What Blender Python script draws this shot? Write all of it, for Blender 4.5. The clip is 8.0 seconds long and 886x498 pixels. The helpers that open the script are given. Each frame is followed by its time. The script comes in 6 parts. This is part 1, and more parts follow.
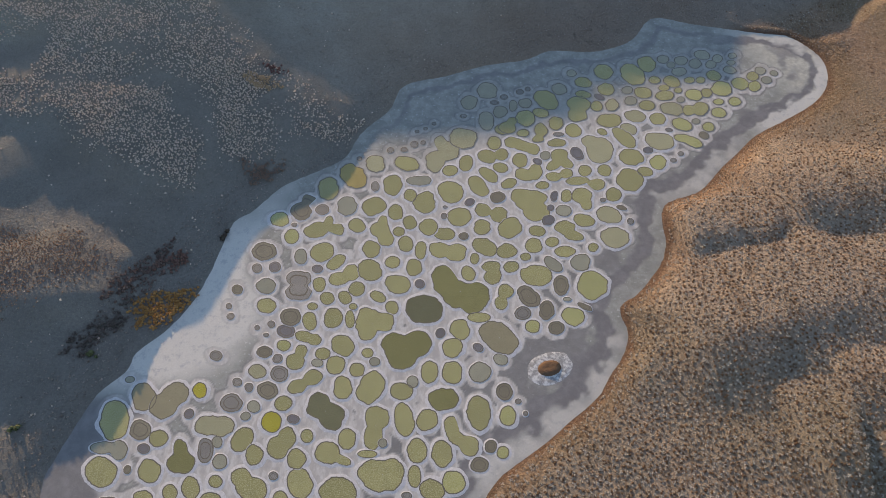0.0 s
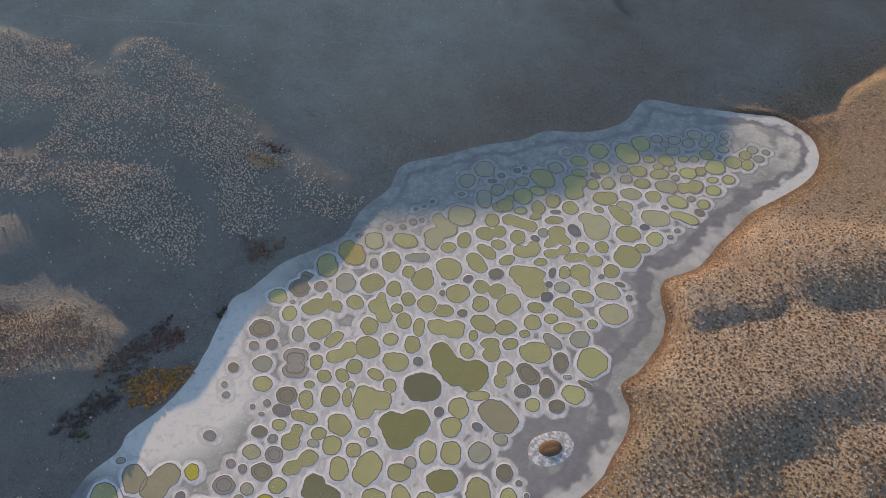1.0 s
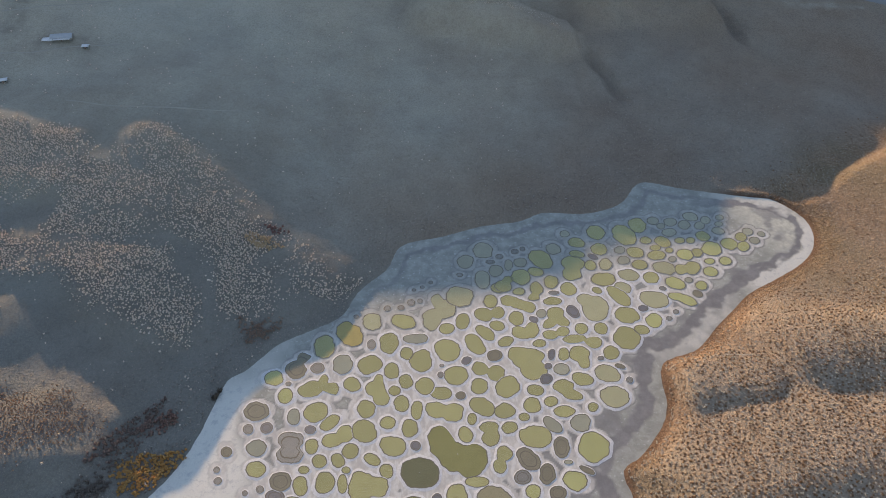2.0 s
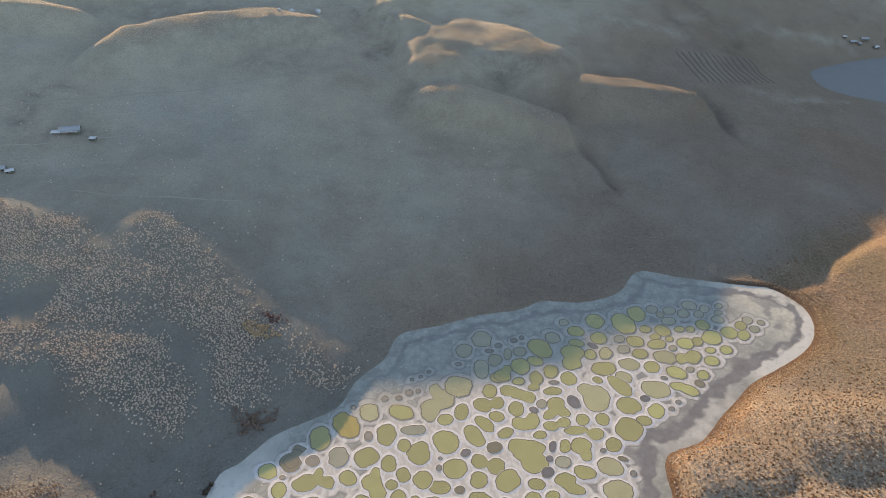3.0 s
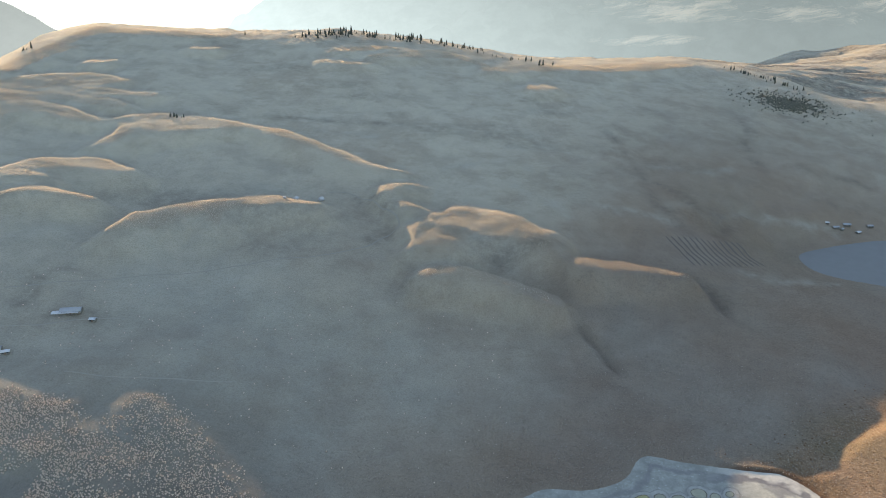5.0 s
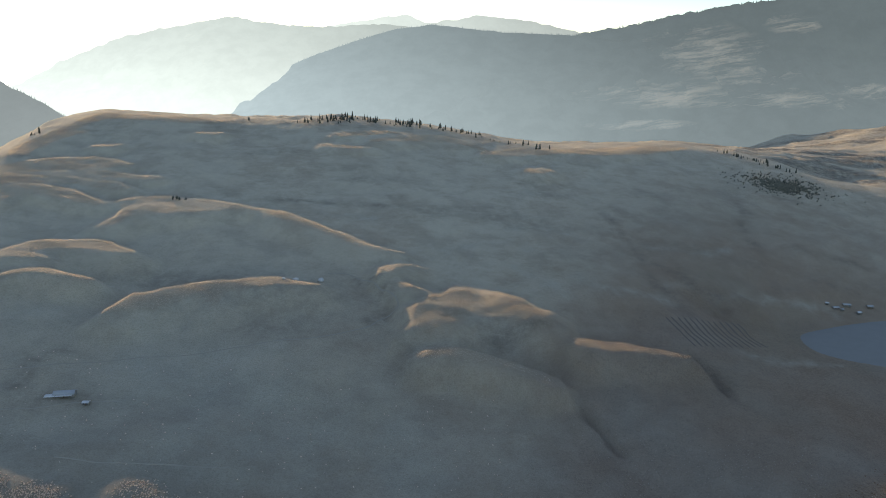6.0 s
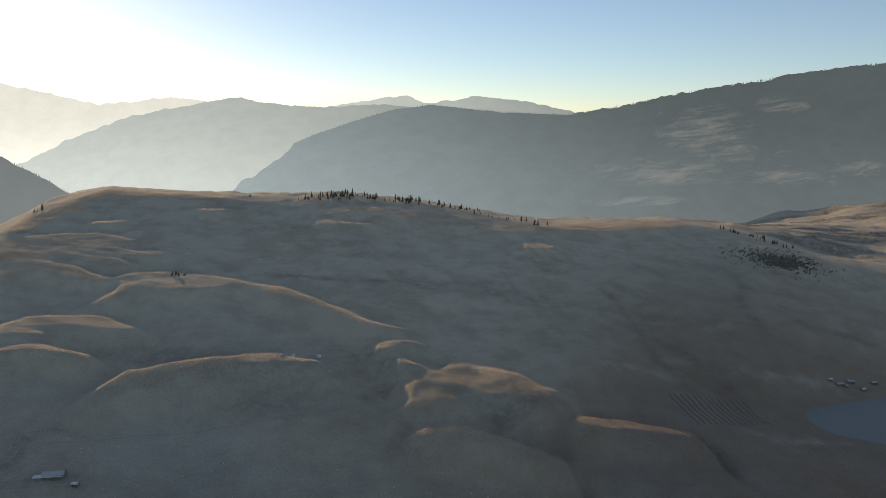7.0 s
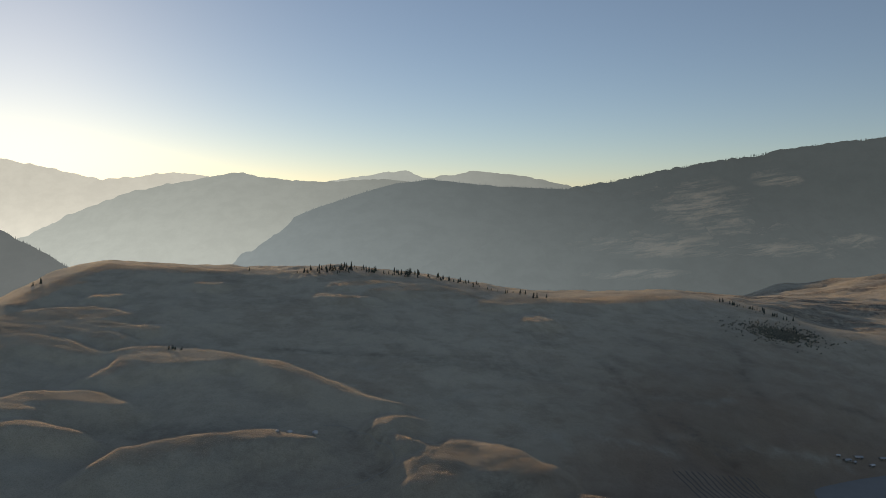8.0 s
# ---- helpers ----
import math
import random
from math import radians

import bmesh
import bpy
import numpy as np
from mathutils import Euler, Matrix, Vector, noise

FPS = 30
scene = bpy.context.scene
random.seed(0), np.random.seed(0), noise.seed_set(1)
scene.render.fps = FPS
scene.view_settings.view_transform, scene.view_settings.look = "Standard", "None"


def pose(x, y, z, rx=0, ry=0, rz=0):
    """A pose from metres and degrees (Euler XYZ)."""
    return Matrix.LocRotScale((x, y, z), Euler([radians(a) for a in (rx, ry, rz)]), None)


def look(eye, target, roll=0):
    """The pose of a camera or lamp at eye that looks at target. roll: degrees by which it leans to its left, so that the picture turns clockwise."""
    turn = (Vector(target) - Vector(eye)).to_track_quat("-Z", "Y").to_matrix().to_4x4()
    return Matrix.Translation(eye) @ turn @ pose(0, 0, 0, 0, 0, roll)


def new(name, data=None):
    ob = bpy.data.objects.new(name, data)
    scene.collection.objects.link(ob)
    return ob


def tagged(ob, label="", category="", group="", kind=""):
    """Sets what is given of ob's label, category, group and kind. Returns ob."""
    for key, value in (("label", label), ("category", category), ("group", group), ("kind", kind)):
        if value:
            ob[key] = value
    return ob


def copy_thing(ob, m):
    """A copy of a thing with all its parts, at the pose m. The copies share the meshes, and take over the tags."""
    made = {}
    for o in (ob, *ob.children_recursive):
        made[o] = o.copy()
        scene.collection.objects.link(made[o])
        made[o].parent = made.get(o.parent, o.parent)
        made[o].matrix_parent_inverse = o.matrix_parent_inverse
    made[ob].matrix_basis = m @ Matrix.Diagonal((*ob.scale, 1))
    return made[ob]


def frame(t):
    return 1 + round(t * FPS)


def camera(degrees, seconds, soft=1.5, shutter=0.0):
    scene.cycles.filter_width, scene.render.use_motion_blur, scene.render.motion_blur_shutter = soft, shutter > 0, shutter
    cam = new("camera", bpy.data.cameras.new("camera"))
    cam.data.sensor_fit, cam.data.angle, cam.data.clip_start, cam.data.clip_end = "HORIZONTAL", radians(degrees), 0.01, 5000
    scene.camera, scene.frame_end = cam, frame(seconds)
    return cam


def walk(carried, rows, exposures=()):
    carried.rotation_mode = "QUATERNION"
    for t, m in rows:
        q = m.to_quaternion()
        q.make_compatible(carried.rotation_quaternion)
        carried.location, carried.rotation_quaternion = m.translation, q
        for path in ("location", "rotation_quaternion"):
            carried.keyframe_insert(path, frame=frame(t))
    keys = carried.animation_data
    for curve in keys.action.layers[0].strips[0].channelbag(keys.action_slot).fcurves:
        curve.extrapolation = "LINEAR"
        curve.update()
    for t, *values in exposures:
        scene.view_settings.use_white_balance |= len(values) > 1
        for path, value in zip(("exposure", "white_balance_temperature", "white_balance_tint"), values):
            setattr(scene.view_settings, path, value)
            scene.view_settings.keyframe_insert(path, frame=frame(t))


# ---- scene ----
cam = camera(61.6, 8.0, 0.9)
EYE = 350.0          # height of the camera above the lake
PATH = ((0.0, 0.64, -54.52, 0.19), (0.5, 0.59, -51.58, 0.17), (1.0, 0.54, -48.61, 0.12), (1.5, 0.50, -45.58, 0.05), (3.0, 0.40, -35.57, -0.09),
        (3.5, 0.39, -32.05, -0.16), (4.0, 0.34, -28.50, -0.15), (4.5, 0.31, -25.02, -0.20), (6.0, 0.19, -15.45, -0.13), (6.5, 0.17, -12.51, -0.12),
        (7.0, 0.10, -9.63, -0.09), (7.5, 0.07, -6.80, -0.14), (8.0, 0.00, -4.00, 0.00))
EXPOSURES = ((0.0, 0.75, 7400, 15), (1.5, 0.92, 7500, 15), (3.0, 1.22, 8250, 13), (4.5, 1.50, 8300, 11), (6.0, 0.63, 7600, 11), (7.0, 0.0, 7900, 14), (8.0, -0.50, 8250, 15))
walk(cam, [(t, pose(0, 0, EYE, 90 + pitch, roll, yaw)) for t, yaw, pitch, roll in PATH], EXPOSURES)

# ---- world and sun: low sun ahead, to the west ----
SUN_AZ, SUN_EL = radians(-30.3), radians(11.1)
world = bpy.data.worlds.new("sky")
scene.world = world
world.use_nodes = True
wn = world.node_tree.nodes
sky = wn.new("ShaderNodeTexSky")
sky.sky_type = "NISHITA"
sky.sun_disc = False
sky.sun_elevation = SUN_EL
sky.sun_rotation = SUN_AZ
sky.altitude = 600
sky.air_density, sky.dust_density, sky.ozone_density = 0.8, 0.2, 3.0
wn["Background"].inputs["Strength"].default_value = 0.145
# thin, even high haze over the whole sky
veil = wn.new("ShaderNodeMix")
veil.data_type = "RGBA"
veil.inputs[0].default_value = 0.16
veil.inputs[7].default_value = (2.7, 3.5, 4.6, 1.0)
world.node_tree.links.new(sky.outputs[0], veil.inputs[6])
world.node_tree.links.new(veil.outputs[2], wn["Background"].inputs["Color"])
sun_data = bpy.data.lights.new("sun", "SUN")
sun_data.energy, sun_data.angle, sun_data.color = 3.4, radians(0.5), (1.0, 0.79, 0.56)
SUN_DIR = Vector((math.sin(SUN_AZ) * math.cos(SUN_EL), math.cos(SUN_AZ) * math.cos(SUN_EL), math.sin(SUN_EL)))
sun = new("sun", sun_data)
sun.matrix_world = look(SUN_DIR * 1000, (0, 0, 0))

# ---- materials ----


class Nodes:
    """A small wrapper for building a node material."""

    def __init__(self, name, rough=0.9, spec=0.2, metal=0.0):
        self.mat = bpy.data.materials.new(name)
        self.mat.use_nodes = True
        self.tree = self.mat.node_tree
        self.bsdf = self.tree.nodes["Principled BSDF"]
        self.bsdf.inputs["Roughness"].default_value = rough
        self.bsdf.inputs["Specular IOR Level"].default_value = spec
        self.bsdf.inputs["Metallic"].default_value = metal
        self.pos = self.add("ShaderNodeNewGeometry").outputs["Position"]

    def add(self, kind):
        return self.tree.nodes.new(kind)

    def link(self, a, b):
        self.tree.links.new(a, b)

    def noise(self, scale, detail=4.0, rough=0.55, vec=None, lacun=2.0):
        n = self.add("ShaderNodeTexNoise")
        n.inputs["Scale"].default_value, n.inputs["Detail"].default_value = scale, detail
        n.inputs["Roughness"].default_value, n.inputs["Lacunarity"].default_value = rough, lacun
        self.link(vec or self.pos, n.inputs["Vector"])
        return n.outputs["Fac"]

    def stretch(self, sx, sy, sz, turn=0.0):
        n = self.add("ShaderNodeMapping")
        n.inputs["Scale"].default_value = (sx, sy, sz)
        n.inputs["Rotation"].default_value = (0, 0, turn)
        self.link(self.pos, n.inputs["Vector"])
        return n.outputs["Vector"]

    def ramp(self, fac, a, b, lo=0.0, hi=1.0):
        n = self.add("ShaderNodeMapRange")
        n.interpolation_type = "SMOOTHSTEP"
        n.inputs["From Min"].default_value, n.inputs["From Max"].default_value = a, b
        n.inputs["To Min"].default_value, n.inputs["To Max"].default_value = lo, hi
        self.link(fac, n.inputs["Value"])
        return n.outputs["Result"]

    def mix(self, fac, a, b):
        n = self.add("ShaderNodeMix")
        n.data_type = "RGBA"
        for sock, v in ((n.inputs[0], fac), (n.inputs[6], a), (n.inputs[7], b)):
            if isinstance(v, (int, float)):
                sock.default_value = v
            elif isinstance(v, tuple):
                sock.default_value = (*v, 1.0)
            else:
                self.link(v, sock)
        return n.outputs[2]

    def times(self, a, b, op="MULTIPLY"):
        n = self.add("ShaderNodeMath")
        n.operation = op
        for sock, v in ((n.inputs[0], a), (n.inputs[1], b)):
            if isinstance(v, (int, float)):
                sock.default_value = v
            else:
                self.link(v, sock)
        return n.outputs[0]

    def attr(self, name):
        n = self.add("ShaderNodeAttribute")
        n.attribute_name = name
        return n.outputs["Fac"]

    def rnd(self):
        return self.add("ShaderNodeObjectInfo").outputs["Random"]

    def island(self):
        return self.add("ShaderNodeNewGeometry").outputs["Random Per Island"]

    def bump(self, height, dist, strength=1.0):
        n = self.add("ShaderNodeBump")
        n.inputs["Distance"].default_value, n.inputs["Strength"].default_value = dist, strength
        self.link(height, n.inputs["Height"])
        self.link(n.outputs[0], self.bsdf.inputs["Normal"])

    def color(self, c):
        if isinstance(c, tuple):
            self.bsdf.inputs["Base Color"].default_value = (*c, 1.0)
        else:
            self.link(c, self.bsdf.inputs["Base Color"])
        return self.mat


def ground_material():
    m = Nodes("dry_grass_and_soil", 0.95, 0.1)
    big = m.noise(0.006, 5)
    mid = m.noise(0.05, 5, 0.6)
    fine = m.noise(0.7, 6, 0.7)
    streak = m.noise(0.12, 5, 0.65, m.stretch(1.0, 0.25, 1.0, radians(-35)))
    straw = m.mix(mid, (0.34, 0.255, 0.18), (0.46, 0.36, 0.27))
    straw = m.mix(m.ramp(streak, 0.45, 0.7, 0.0, 0.8), straw, (0.27, 0.18, 0.115))
    rust = m.mix(m.ramp(m.noise(0.35, 5, 0.7), 0.35, 0.65), (0.38, 0.245, 0.15), (0.22, 0.13, 0.08))
    straw = m.mix(m.attr("bank"), straw, rust)
    sage = m.mix(mid, (0.308, 0.312, 0.268), (0.455, 0.45, 0.385))
    sage = m.mix(m.ramp(m.noise(0.016, 6, 0.65), 0.4, 0.62, 0.0, 0.4), sage, (0.19, 0.155, 0.13))
    sage = m.mix(m.attr("brown"), sage, m.mix(mid, (0.235, 0.165, 0.12), (0.385, 0.28, 0.20)))
    c = m.mix(m.ramp(big, 0.42, 0.6), straw, m.mix(0.5, straw, (0.20, 0.17, 0.10)))
    # haze over the far hill, put into the ground colour as a paler tone
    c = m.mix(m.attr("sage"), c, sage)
    haze_pale = m.mix(mid, (0.55, 0.48, 0.36), (0.70, 0.63, 0.485))
    c = m.mix(m.times(m.attr("haze_pale"), m.ramp(m.noise(0.022, 7, 0.7), 0.36, 0.6, 0.62, 1.0)), c, haze_pale)
    c = m.mix(m.times(m.attr("rib"), m.ramp(mid, 0.3, 0.6, 0.15, 0.55)), c, m.mix(mid, (0.45, 0.42, 0.34), (0.58, 0.54, 0.44)))
    c = m.mix(m.times(m.attr("swale_shade"), m.ramp(m.noise(0.09, 5, 0.7), 0.3, 0.65, 0.1, 0.55)), c, m.mix(mid, (0.13, 0.105, 0.09), (0.17, 0.155, 0.13)))
    # deepens the shade west of the lake in the ground colour
    c = m.mix(m.attr("shade_dark"), c, m.mix(mid, (0.13, 0.122, 0.11), (0.205, 0.19, 0.168)))
    c = m.mix(m.attr("cut"), c, m.mix(mid, (0.20, 0.115, 0.07), (0.12, 0.07, 0.045)))
    c = m.mix(m.ramp(fine, 0.4, 0.7, 0.0, 0.4), c, m.mix(0.6, c, (0.08, 0.06, 0.04)))
    tuft = m.noise(0.33, 4, 0.75)
    calm = m.ramp(m.attr("sage"), 0.2, 0.8, 1.0, 0.55)
    c = m.mix(m.times(m.times(m.ramp(tuft, 0.50, 0.66, 0.0, 0.6), calm), m.ramp(m.attr("haze_pale"), 0.0, 0.5, 1.0, 0.55)), c, m.mix(0.55, c, (0.10, 0.075, 0.05)))
    c = m.mix(m.times(m.ramp(m.noise(1.6, 3, 0.7), 0.54, 0.66, 0.0, 0.6), calm), c, m.mix(0.6, c, (0.66, 0.54, 0.40)))
    m.bump(m.times(fine, tuft, "ADD"), 1.0)
    return m.color(c)


def bed_material():
    m = Nodes("salt_crust", 0.85, 0.25)
    mid = m.noise(0.06, 5, 0.6)
    fine = m.noise(0.9, 6, 0.65)
    grit = m.noise(3.0, 4, 0.7)
    veins = m.noise(0.3, 5, 0.6, m.stretch(1.0, 0.45, 1.0, radians(40)))
    salt = m.mix(mid, (0.49, 0.45, 0.398), (0.57, 0.53, 0.47))
    salt = m.mix(m.ramp(veins, 0.45, 0.62, 0.0, 0.6), salt, (0.72, 0.69, 0.635))
    salt = m.mix(m.ramp(veins, 0.48, 0.36, 0.0, 0.3), salt, (0.38, 0.35, 0.345))
    flat = m.mix(m.ramp(m.noise(0.11, 6, 0.7), 0.35, 0.7), (0.29, 0.29, 0.25), (0.43, 0.42, 0.37))
    flat = m.mix(m.ramp(m.noise(0.45, 4, 0.6), 0.60, 0.68, 0.0, 0.6), flat, (0.66, 0.65, 0.61))
    white = m.mix(fine, (0.60, 0.565, 0.49), (0.76, 0.73, 0.65))
    white = m.mix(m.ramp(m.noise(0.22, 6, 0.75), 0.5, 0.66, 0.0, 0.55), white, (0.42, 0.41, 0.40))
    mud = m.mix(m.ramp(m.noise(0.12, 6, 0.7), 0.35, 0.75), (0.20, 0.19, 0.185), (0.27, 0.26, 0.25))
    mud = m.mix(m.ramp(grit, 0.5, 0.8, 0.0, 0.35), mud, (0.36, 0.36, 0.35))
    c = m.mix(m.attr("flat"), salt, flat)
    c = m.mix(m.attr("cream"), c, m.mix(m.ramp(m.noise(0.3, 5, 0.65), 0.35, 0.7), (0.47, 0.45, 0.37), (0.62, 0.595, 0.50)))
    c = m.mix(m.attr("mud"), c, mud)
    c = m.mix(m.attr("white"), c, white)
    c = m.mix(m.ramp(fine, 0.58, 0.85, 0.0, 0.2), c, (0.30, 0.28, 0.28))
    m.bump(m.times(fine, m.times(grit, 0.5), "ADD"), 0.10)
    return m.color(c)


def far_material(name, wood, grass, haze, amount, lit=0.0, bench=None):
    """Distant hillside behind kilometres of bright air, painted as emission, brighter low down and towards the sun."""
    m = Nodes(name, 1.0, 0.0)
    patch = m.noise(0.0032, 7, 0.68, m.stretch(0.8, 0.8, 1.9))
    fine = m.noise(0.03, 5, 0.7)
    xyz = m.add("ShaderNodeSeparateXYZ")
    m.link(m.pos, xyz.inputs[0])
    if bench:
        # dry grass clearings between the woods, each an oval of streaks
        tilt = m.add("ShaderNodeCombineXYZ")
        m.link(m.times(xyz.outputs["X"], 0.3), tilt.inputs[0])
        m.link(m.times(m.times(xyz.outputs["Z"], m.times(xyz.outputs["X"], 0.16), "SUBTRACT"), 2.4), tilt.inputs[2])
        streaks = m.noise(0.011, 7, 0.68, tilt.outputs[0])
        sway = m.times(m.times(m.noise(0.006, 5, 0.65), 0.5, "SUBTRACT"), 2.6)
        w = 0.0
        for x0, z0, rx, rz in bench:
            ox = m.times(m.times(m.times(xyz.outputs["X"], x0, "SUBTRACT"), 1 / rx), sway, "ADD")
            oz = m.times(m.times(m.times(xyz.outputs["Z"], z0, "SUBTRACT"), 1 / rz), m.times(m.times(ox, 0.35), sway, "ADD"), "SUBTRACT")
            far = m.times(m.times(ox, ox), m.times(oz, oz), "ADD")
            w = m.times(w, m.ramp(far, 2.2, 0.0), "MAXIMUM")
    c = m.mix(m.ramp(patch, 0.62 - lit, 0.72 - lit), m.mix(fine, wood, tuple(v * 1.7 for v in wood)), m.mix(fine, grass, tuple(v * 0.7 for v in grass)))
    if bench:
        # clearings paler than the other grass: their sunlight is put into the colour
        c = m.mix(m.times(w, m.ramp(streaks, 0.42, 0.62, 0.0, 0.8)), c, (0.62, 0.40, 0.25))
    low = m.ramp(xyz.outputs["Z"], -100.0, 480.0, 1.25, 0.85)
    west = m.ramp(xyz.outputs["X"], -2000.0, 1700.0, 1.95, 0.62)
    # haze strength goes into the emission, graded by height and side
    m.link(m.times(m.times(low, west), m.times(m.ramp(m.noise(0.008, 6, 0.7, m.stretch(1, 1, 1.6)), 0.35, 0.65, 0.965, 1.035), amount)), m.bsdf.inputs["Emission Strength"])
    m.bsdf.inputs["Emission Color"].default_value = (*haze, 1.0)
    return m.color(c)


GROUND, BED = ground_material(), bed_material()

# ---- the lie of the land ----
SX, SY, GRAZE, SLOPE = math.sin(SUN_AZ), math.cos(SUN_AZ), math.tan(SUN_EL), math.tan(radians(11.1))
_table = np.random.RandomState(7).rand(256, 256)


def vnoise(x, y):
    xi, yi = np.floor(x).astype(int), np.floor(y).astype(int)
    fx, fy = x - xi, y - yi
    fx, fy = fx * fx * (3 - 2 * fx), fy * fy * (3 - 2 * fy)
    a, b = _table[xi % 256, yi % 256], _table[(xi + 1) % 256, yi % 256]
    c, d = _table[xi % 256, (yi + 1) % 256], _table[(xi + 1) % 256, (yi + 1) % 256]
    return (a + (b - a) * fx) * (1 - fy) + (c + (d - c) * fx) * fy - 0.5


def fbm(x, y, size, octaves=4, gain=0.5):
    out, amp, k = np.zeros_like(x), 1.0, 1.0 / size
    for i in range(octaves):
        ca, sa = math.cos(0.6 * i + 0.3), math.sin(0.6 * i + 0.3)
        out += amp * vnoise((x * ca - y * sa) * k + 17.3 * i, (x * sa + y * ca) * k + 9.1 * i)
        amp, k = amp * gain, k * 2.03
    return out


def smooth(v, a, b):
    q = np.clip((v - a) / (b - a), 0, 1)
    return q * q * (3 - 2 * q)


def spline(points, closed=True, n=6):
    out, m = [], len(points)
    for i in range(m if closed else m - 1):
        p = [Vector(points[(i + k) % m] if closed else points[min(max(i + k, 0), m - 1)]) for k in (-1, 0, 1, 2)]
        for j in range(n):
            t = j / n
            out.append(tuple(0.5 * (2 * p[1] + (p[2] - p[0]) * t + (2 * p[0] - 5 * p[1] + 4 * p[2] - p[3]) * t * t
                                    + (3 * p[1] - p[0] - 3 * p[2] + p[3]) * t ** 3)))
    return np.array(out)


WEST_SHORE = ((-140, -15), (-170, 40), (-191, 105), (-190, 123), (-186, 137), (-179, 157), (-167, 171), (-165, 181), (-151, 196),
              (-141, 214), (-135, 235), (-132, 253), (-128, 269), (-119, 276), (-103, 296), (-84, 308), (-67, 320), (-58, 342),
              (-41, 363), (-32, 387), (-3, 397), (24, 408), (52, 414), (71, 424), (101, 423), (129, 435), (149, 461))
EAST_SHORE = ((179, 454), (223, 445), (246, 440), (262, 416), (258, 390), (243, 371), (220, 355), (199, 342), (184, 327),
              (169, 312), (153, 294), (131, 284), (126, 269), (126, 255), (120, 239), (105, 220), (94, 211), (96, 195),
              (92, 182), (83, 169), (76, 158), (60, 144), (46, 132), (31, 121), (20, 110), (-15, 55), (-50, 10),
              (-95, -25))
SHORE = spline(WEST_SHORE + EAST_SHORE)
POND_Z = 15.0
POND = spline(((417, 811), (428, 835), (464, 853), (505, 869), (553, 881), (625, 886), (694, 862), (687, 801), (602, 738),
              (513, 720), (471, 742), (441, 758), (420, 781)))


def inside_distance(x, y, ring, reach=220.0):
    """Signed distance to a closed line: positive outside, negative inside."""
    d = np.full(x.shape, reach)
    lo, hi = ring.min(0) - reach, ring.max(0) + reach
    near = (x > lo[0]) & (x < hi[0]) & (y > lo[1]) & (y < hi[1])
    px, py = x[near], y[near]
    best, odd = np.full(px.shape, reach ** 2), np.zeros(px.shape, bool)
    for (ax, ay), (bx, by) in zip(ring, np.roll(ring, -1, 0)):
        ex, ey = bx - ax, by - ay
        t = np.clip(((px - ax) * ex + (py - ay) * ey) / (ex * ex + ey * ey), 0, 1)
        best = np.minimum(best, (px - ax - t * ex) ** 2 + (py - ay - t * ey) ** 2)
        if ay != by:
            odd ^= ((ay > py) != (by > py)) & (px < (bx - ax) * (py - ay) / (by - ay) + ax)
    d[near] = np.where(odd, -np.sqrt(best), np.sqrt(best))
    return d


# long low forms: half width to the sun, half width to the lee, height, points along the crest
EAST_CRESTS, GULLIES = [], []
# gullies
GULLIES.append((5, 5, 7, ((79, 687), (114, 650), (132, 617), (145, 586), (154, 562))))
GULLIES.append((6, 6, 6, ((259, 729), (269, 689), (281, 652))))
GULLIES.append((9, 9, 6, ((215, 994), (268, 926), (297, 867), (337, 817))))
GULLIES.append((8, 8, 5, ((149, 1009), (234, 1019), (257, 939), (281, 844))))
GULLIES.append((7, 7, 4, ((175, 880), (215, 869), (247, 858), (279, 836))))
GULLIES.append((7, 7, 5, ((292, 890), (321, 880), (335, 858), (334, 829))))
GULLIES.append((7, 7, 4, ((361, 896), (392, 883), (416, 871), (460, 866))))
# added dip, no gully: sinks this slope out of the low sun
GULLIES.append((30, 26, 8, ((-276, 262), (-245, 269), (-222, 269))))
# swells of the east slope
EAST_CRESTS.append((40, 26, 8.3, ((111, 180), (133, 185), (158, 193), (196, 204), (233, 215), (286, 227))))
EAST_CRESTS.append((28, 14, 6, ((123, 253), (151, 262), (173, 261), (194, 254))))
EAST_CRESTS.append((40, 24, 12.5, ((188, 271), (216, 281), (257, 285), (308, 287))))
EAST_CRESTS.append((30, 20, 4.5, ((189, 156), (212, 159), (246, 161))))
EAST_CRESTS.append((30, 24, 6.5, ((167, 126), (182, 130), (197, 129))))
# edge of the hills' shade: across the sun's direction, along it
EDGE_U = (-100, -83, -72, -65, -58, -52, -35, -16, -1, 11, 22, 44, 60, 82, 97, 108, 119, 155, 172, 192, 203, 235, 256, 270, 288, 313, 343, 393, 415, 448, 512)
EDGE_S = (180, 186, 193, 205, 222, 234, 241, 251, 261, 276, 291, 296, 300, 297, 302, 309, 317, 293, 300, 290, 288, 256, 247, 257, 272, 267, 249, 241, 245, 226, 238)
# skyline of the main hill: bearing in degrees, distance of the crest, its height
CREST_AZ = (-44.7, -38.5, -33.5, -31.2, -29.7, -27.9, -26.2, -24.6, -20.3, -14.7, -10.6, -7.6, -3.7, -1.1, 2.9, 5.1, 7.7, 11.5, 16.9, 21.2, 24.6, 27.4, 31.1, 38.0)
CREST_D = (1193, 1186, 1206, 1257, 1352, 1451, 1509, 1524, 1472, 1449, 1435, 1473, 1459, 1455, 1414, 1398, 1401, 1447, 1564, 1592, 1560, 1528, 1546, 1629)
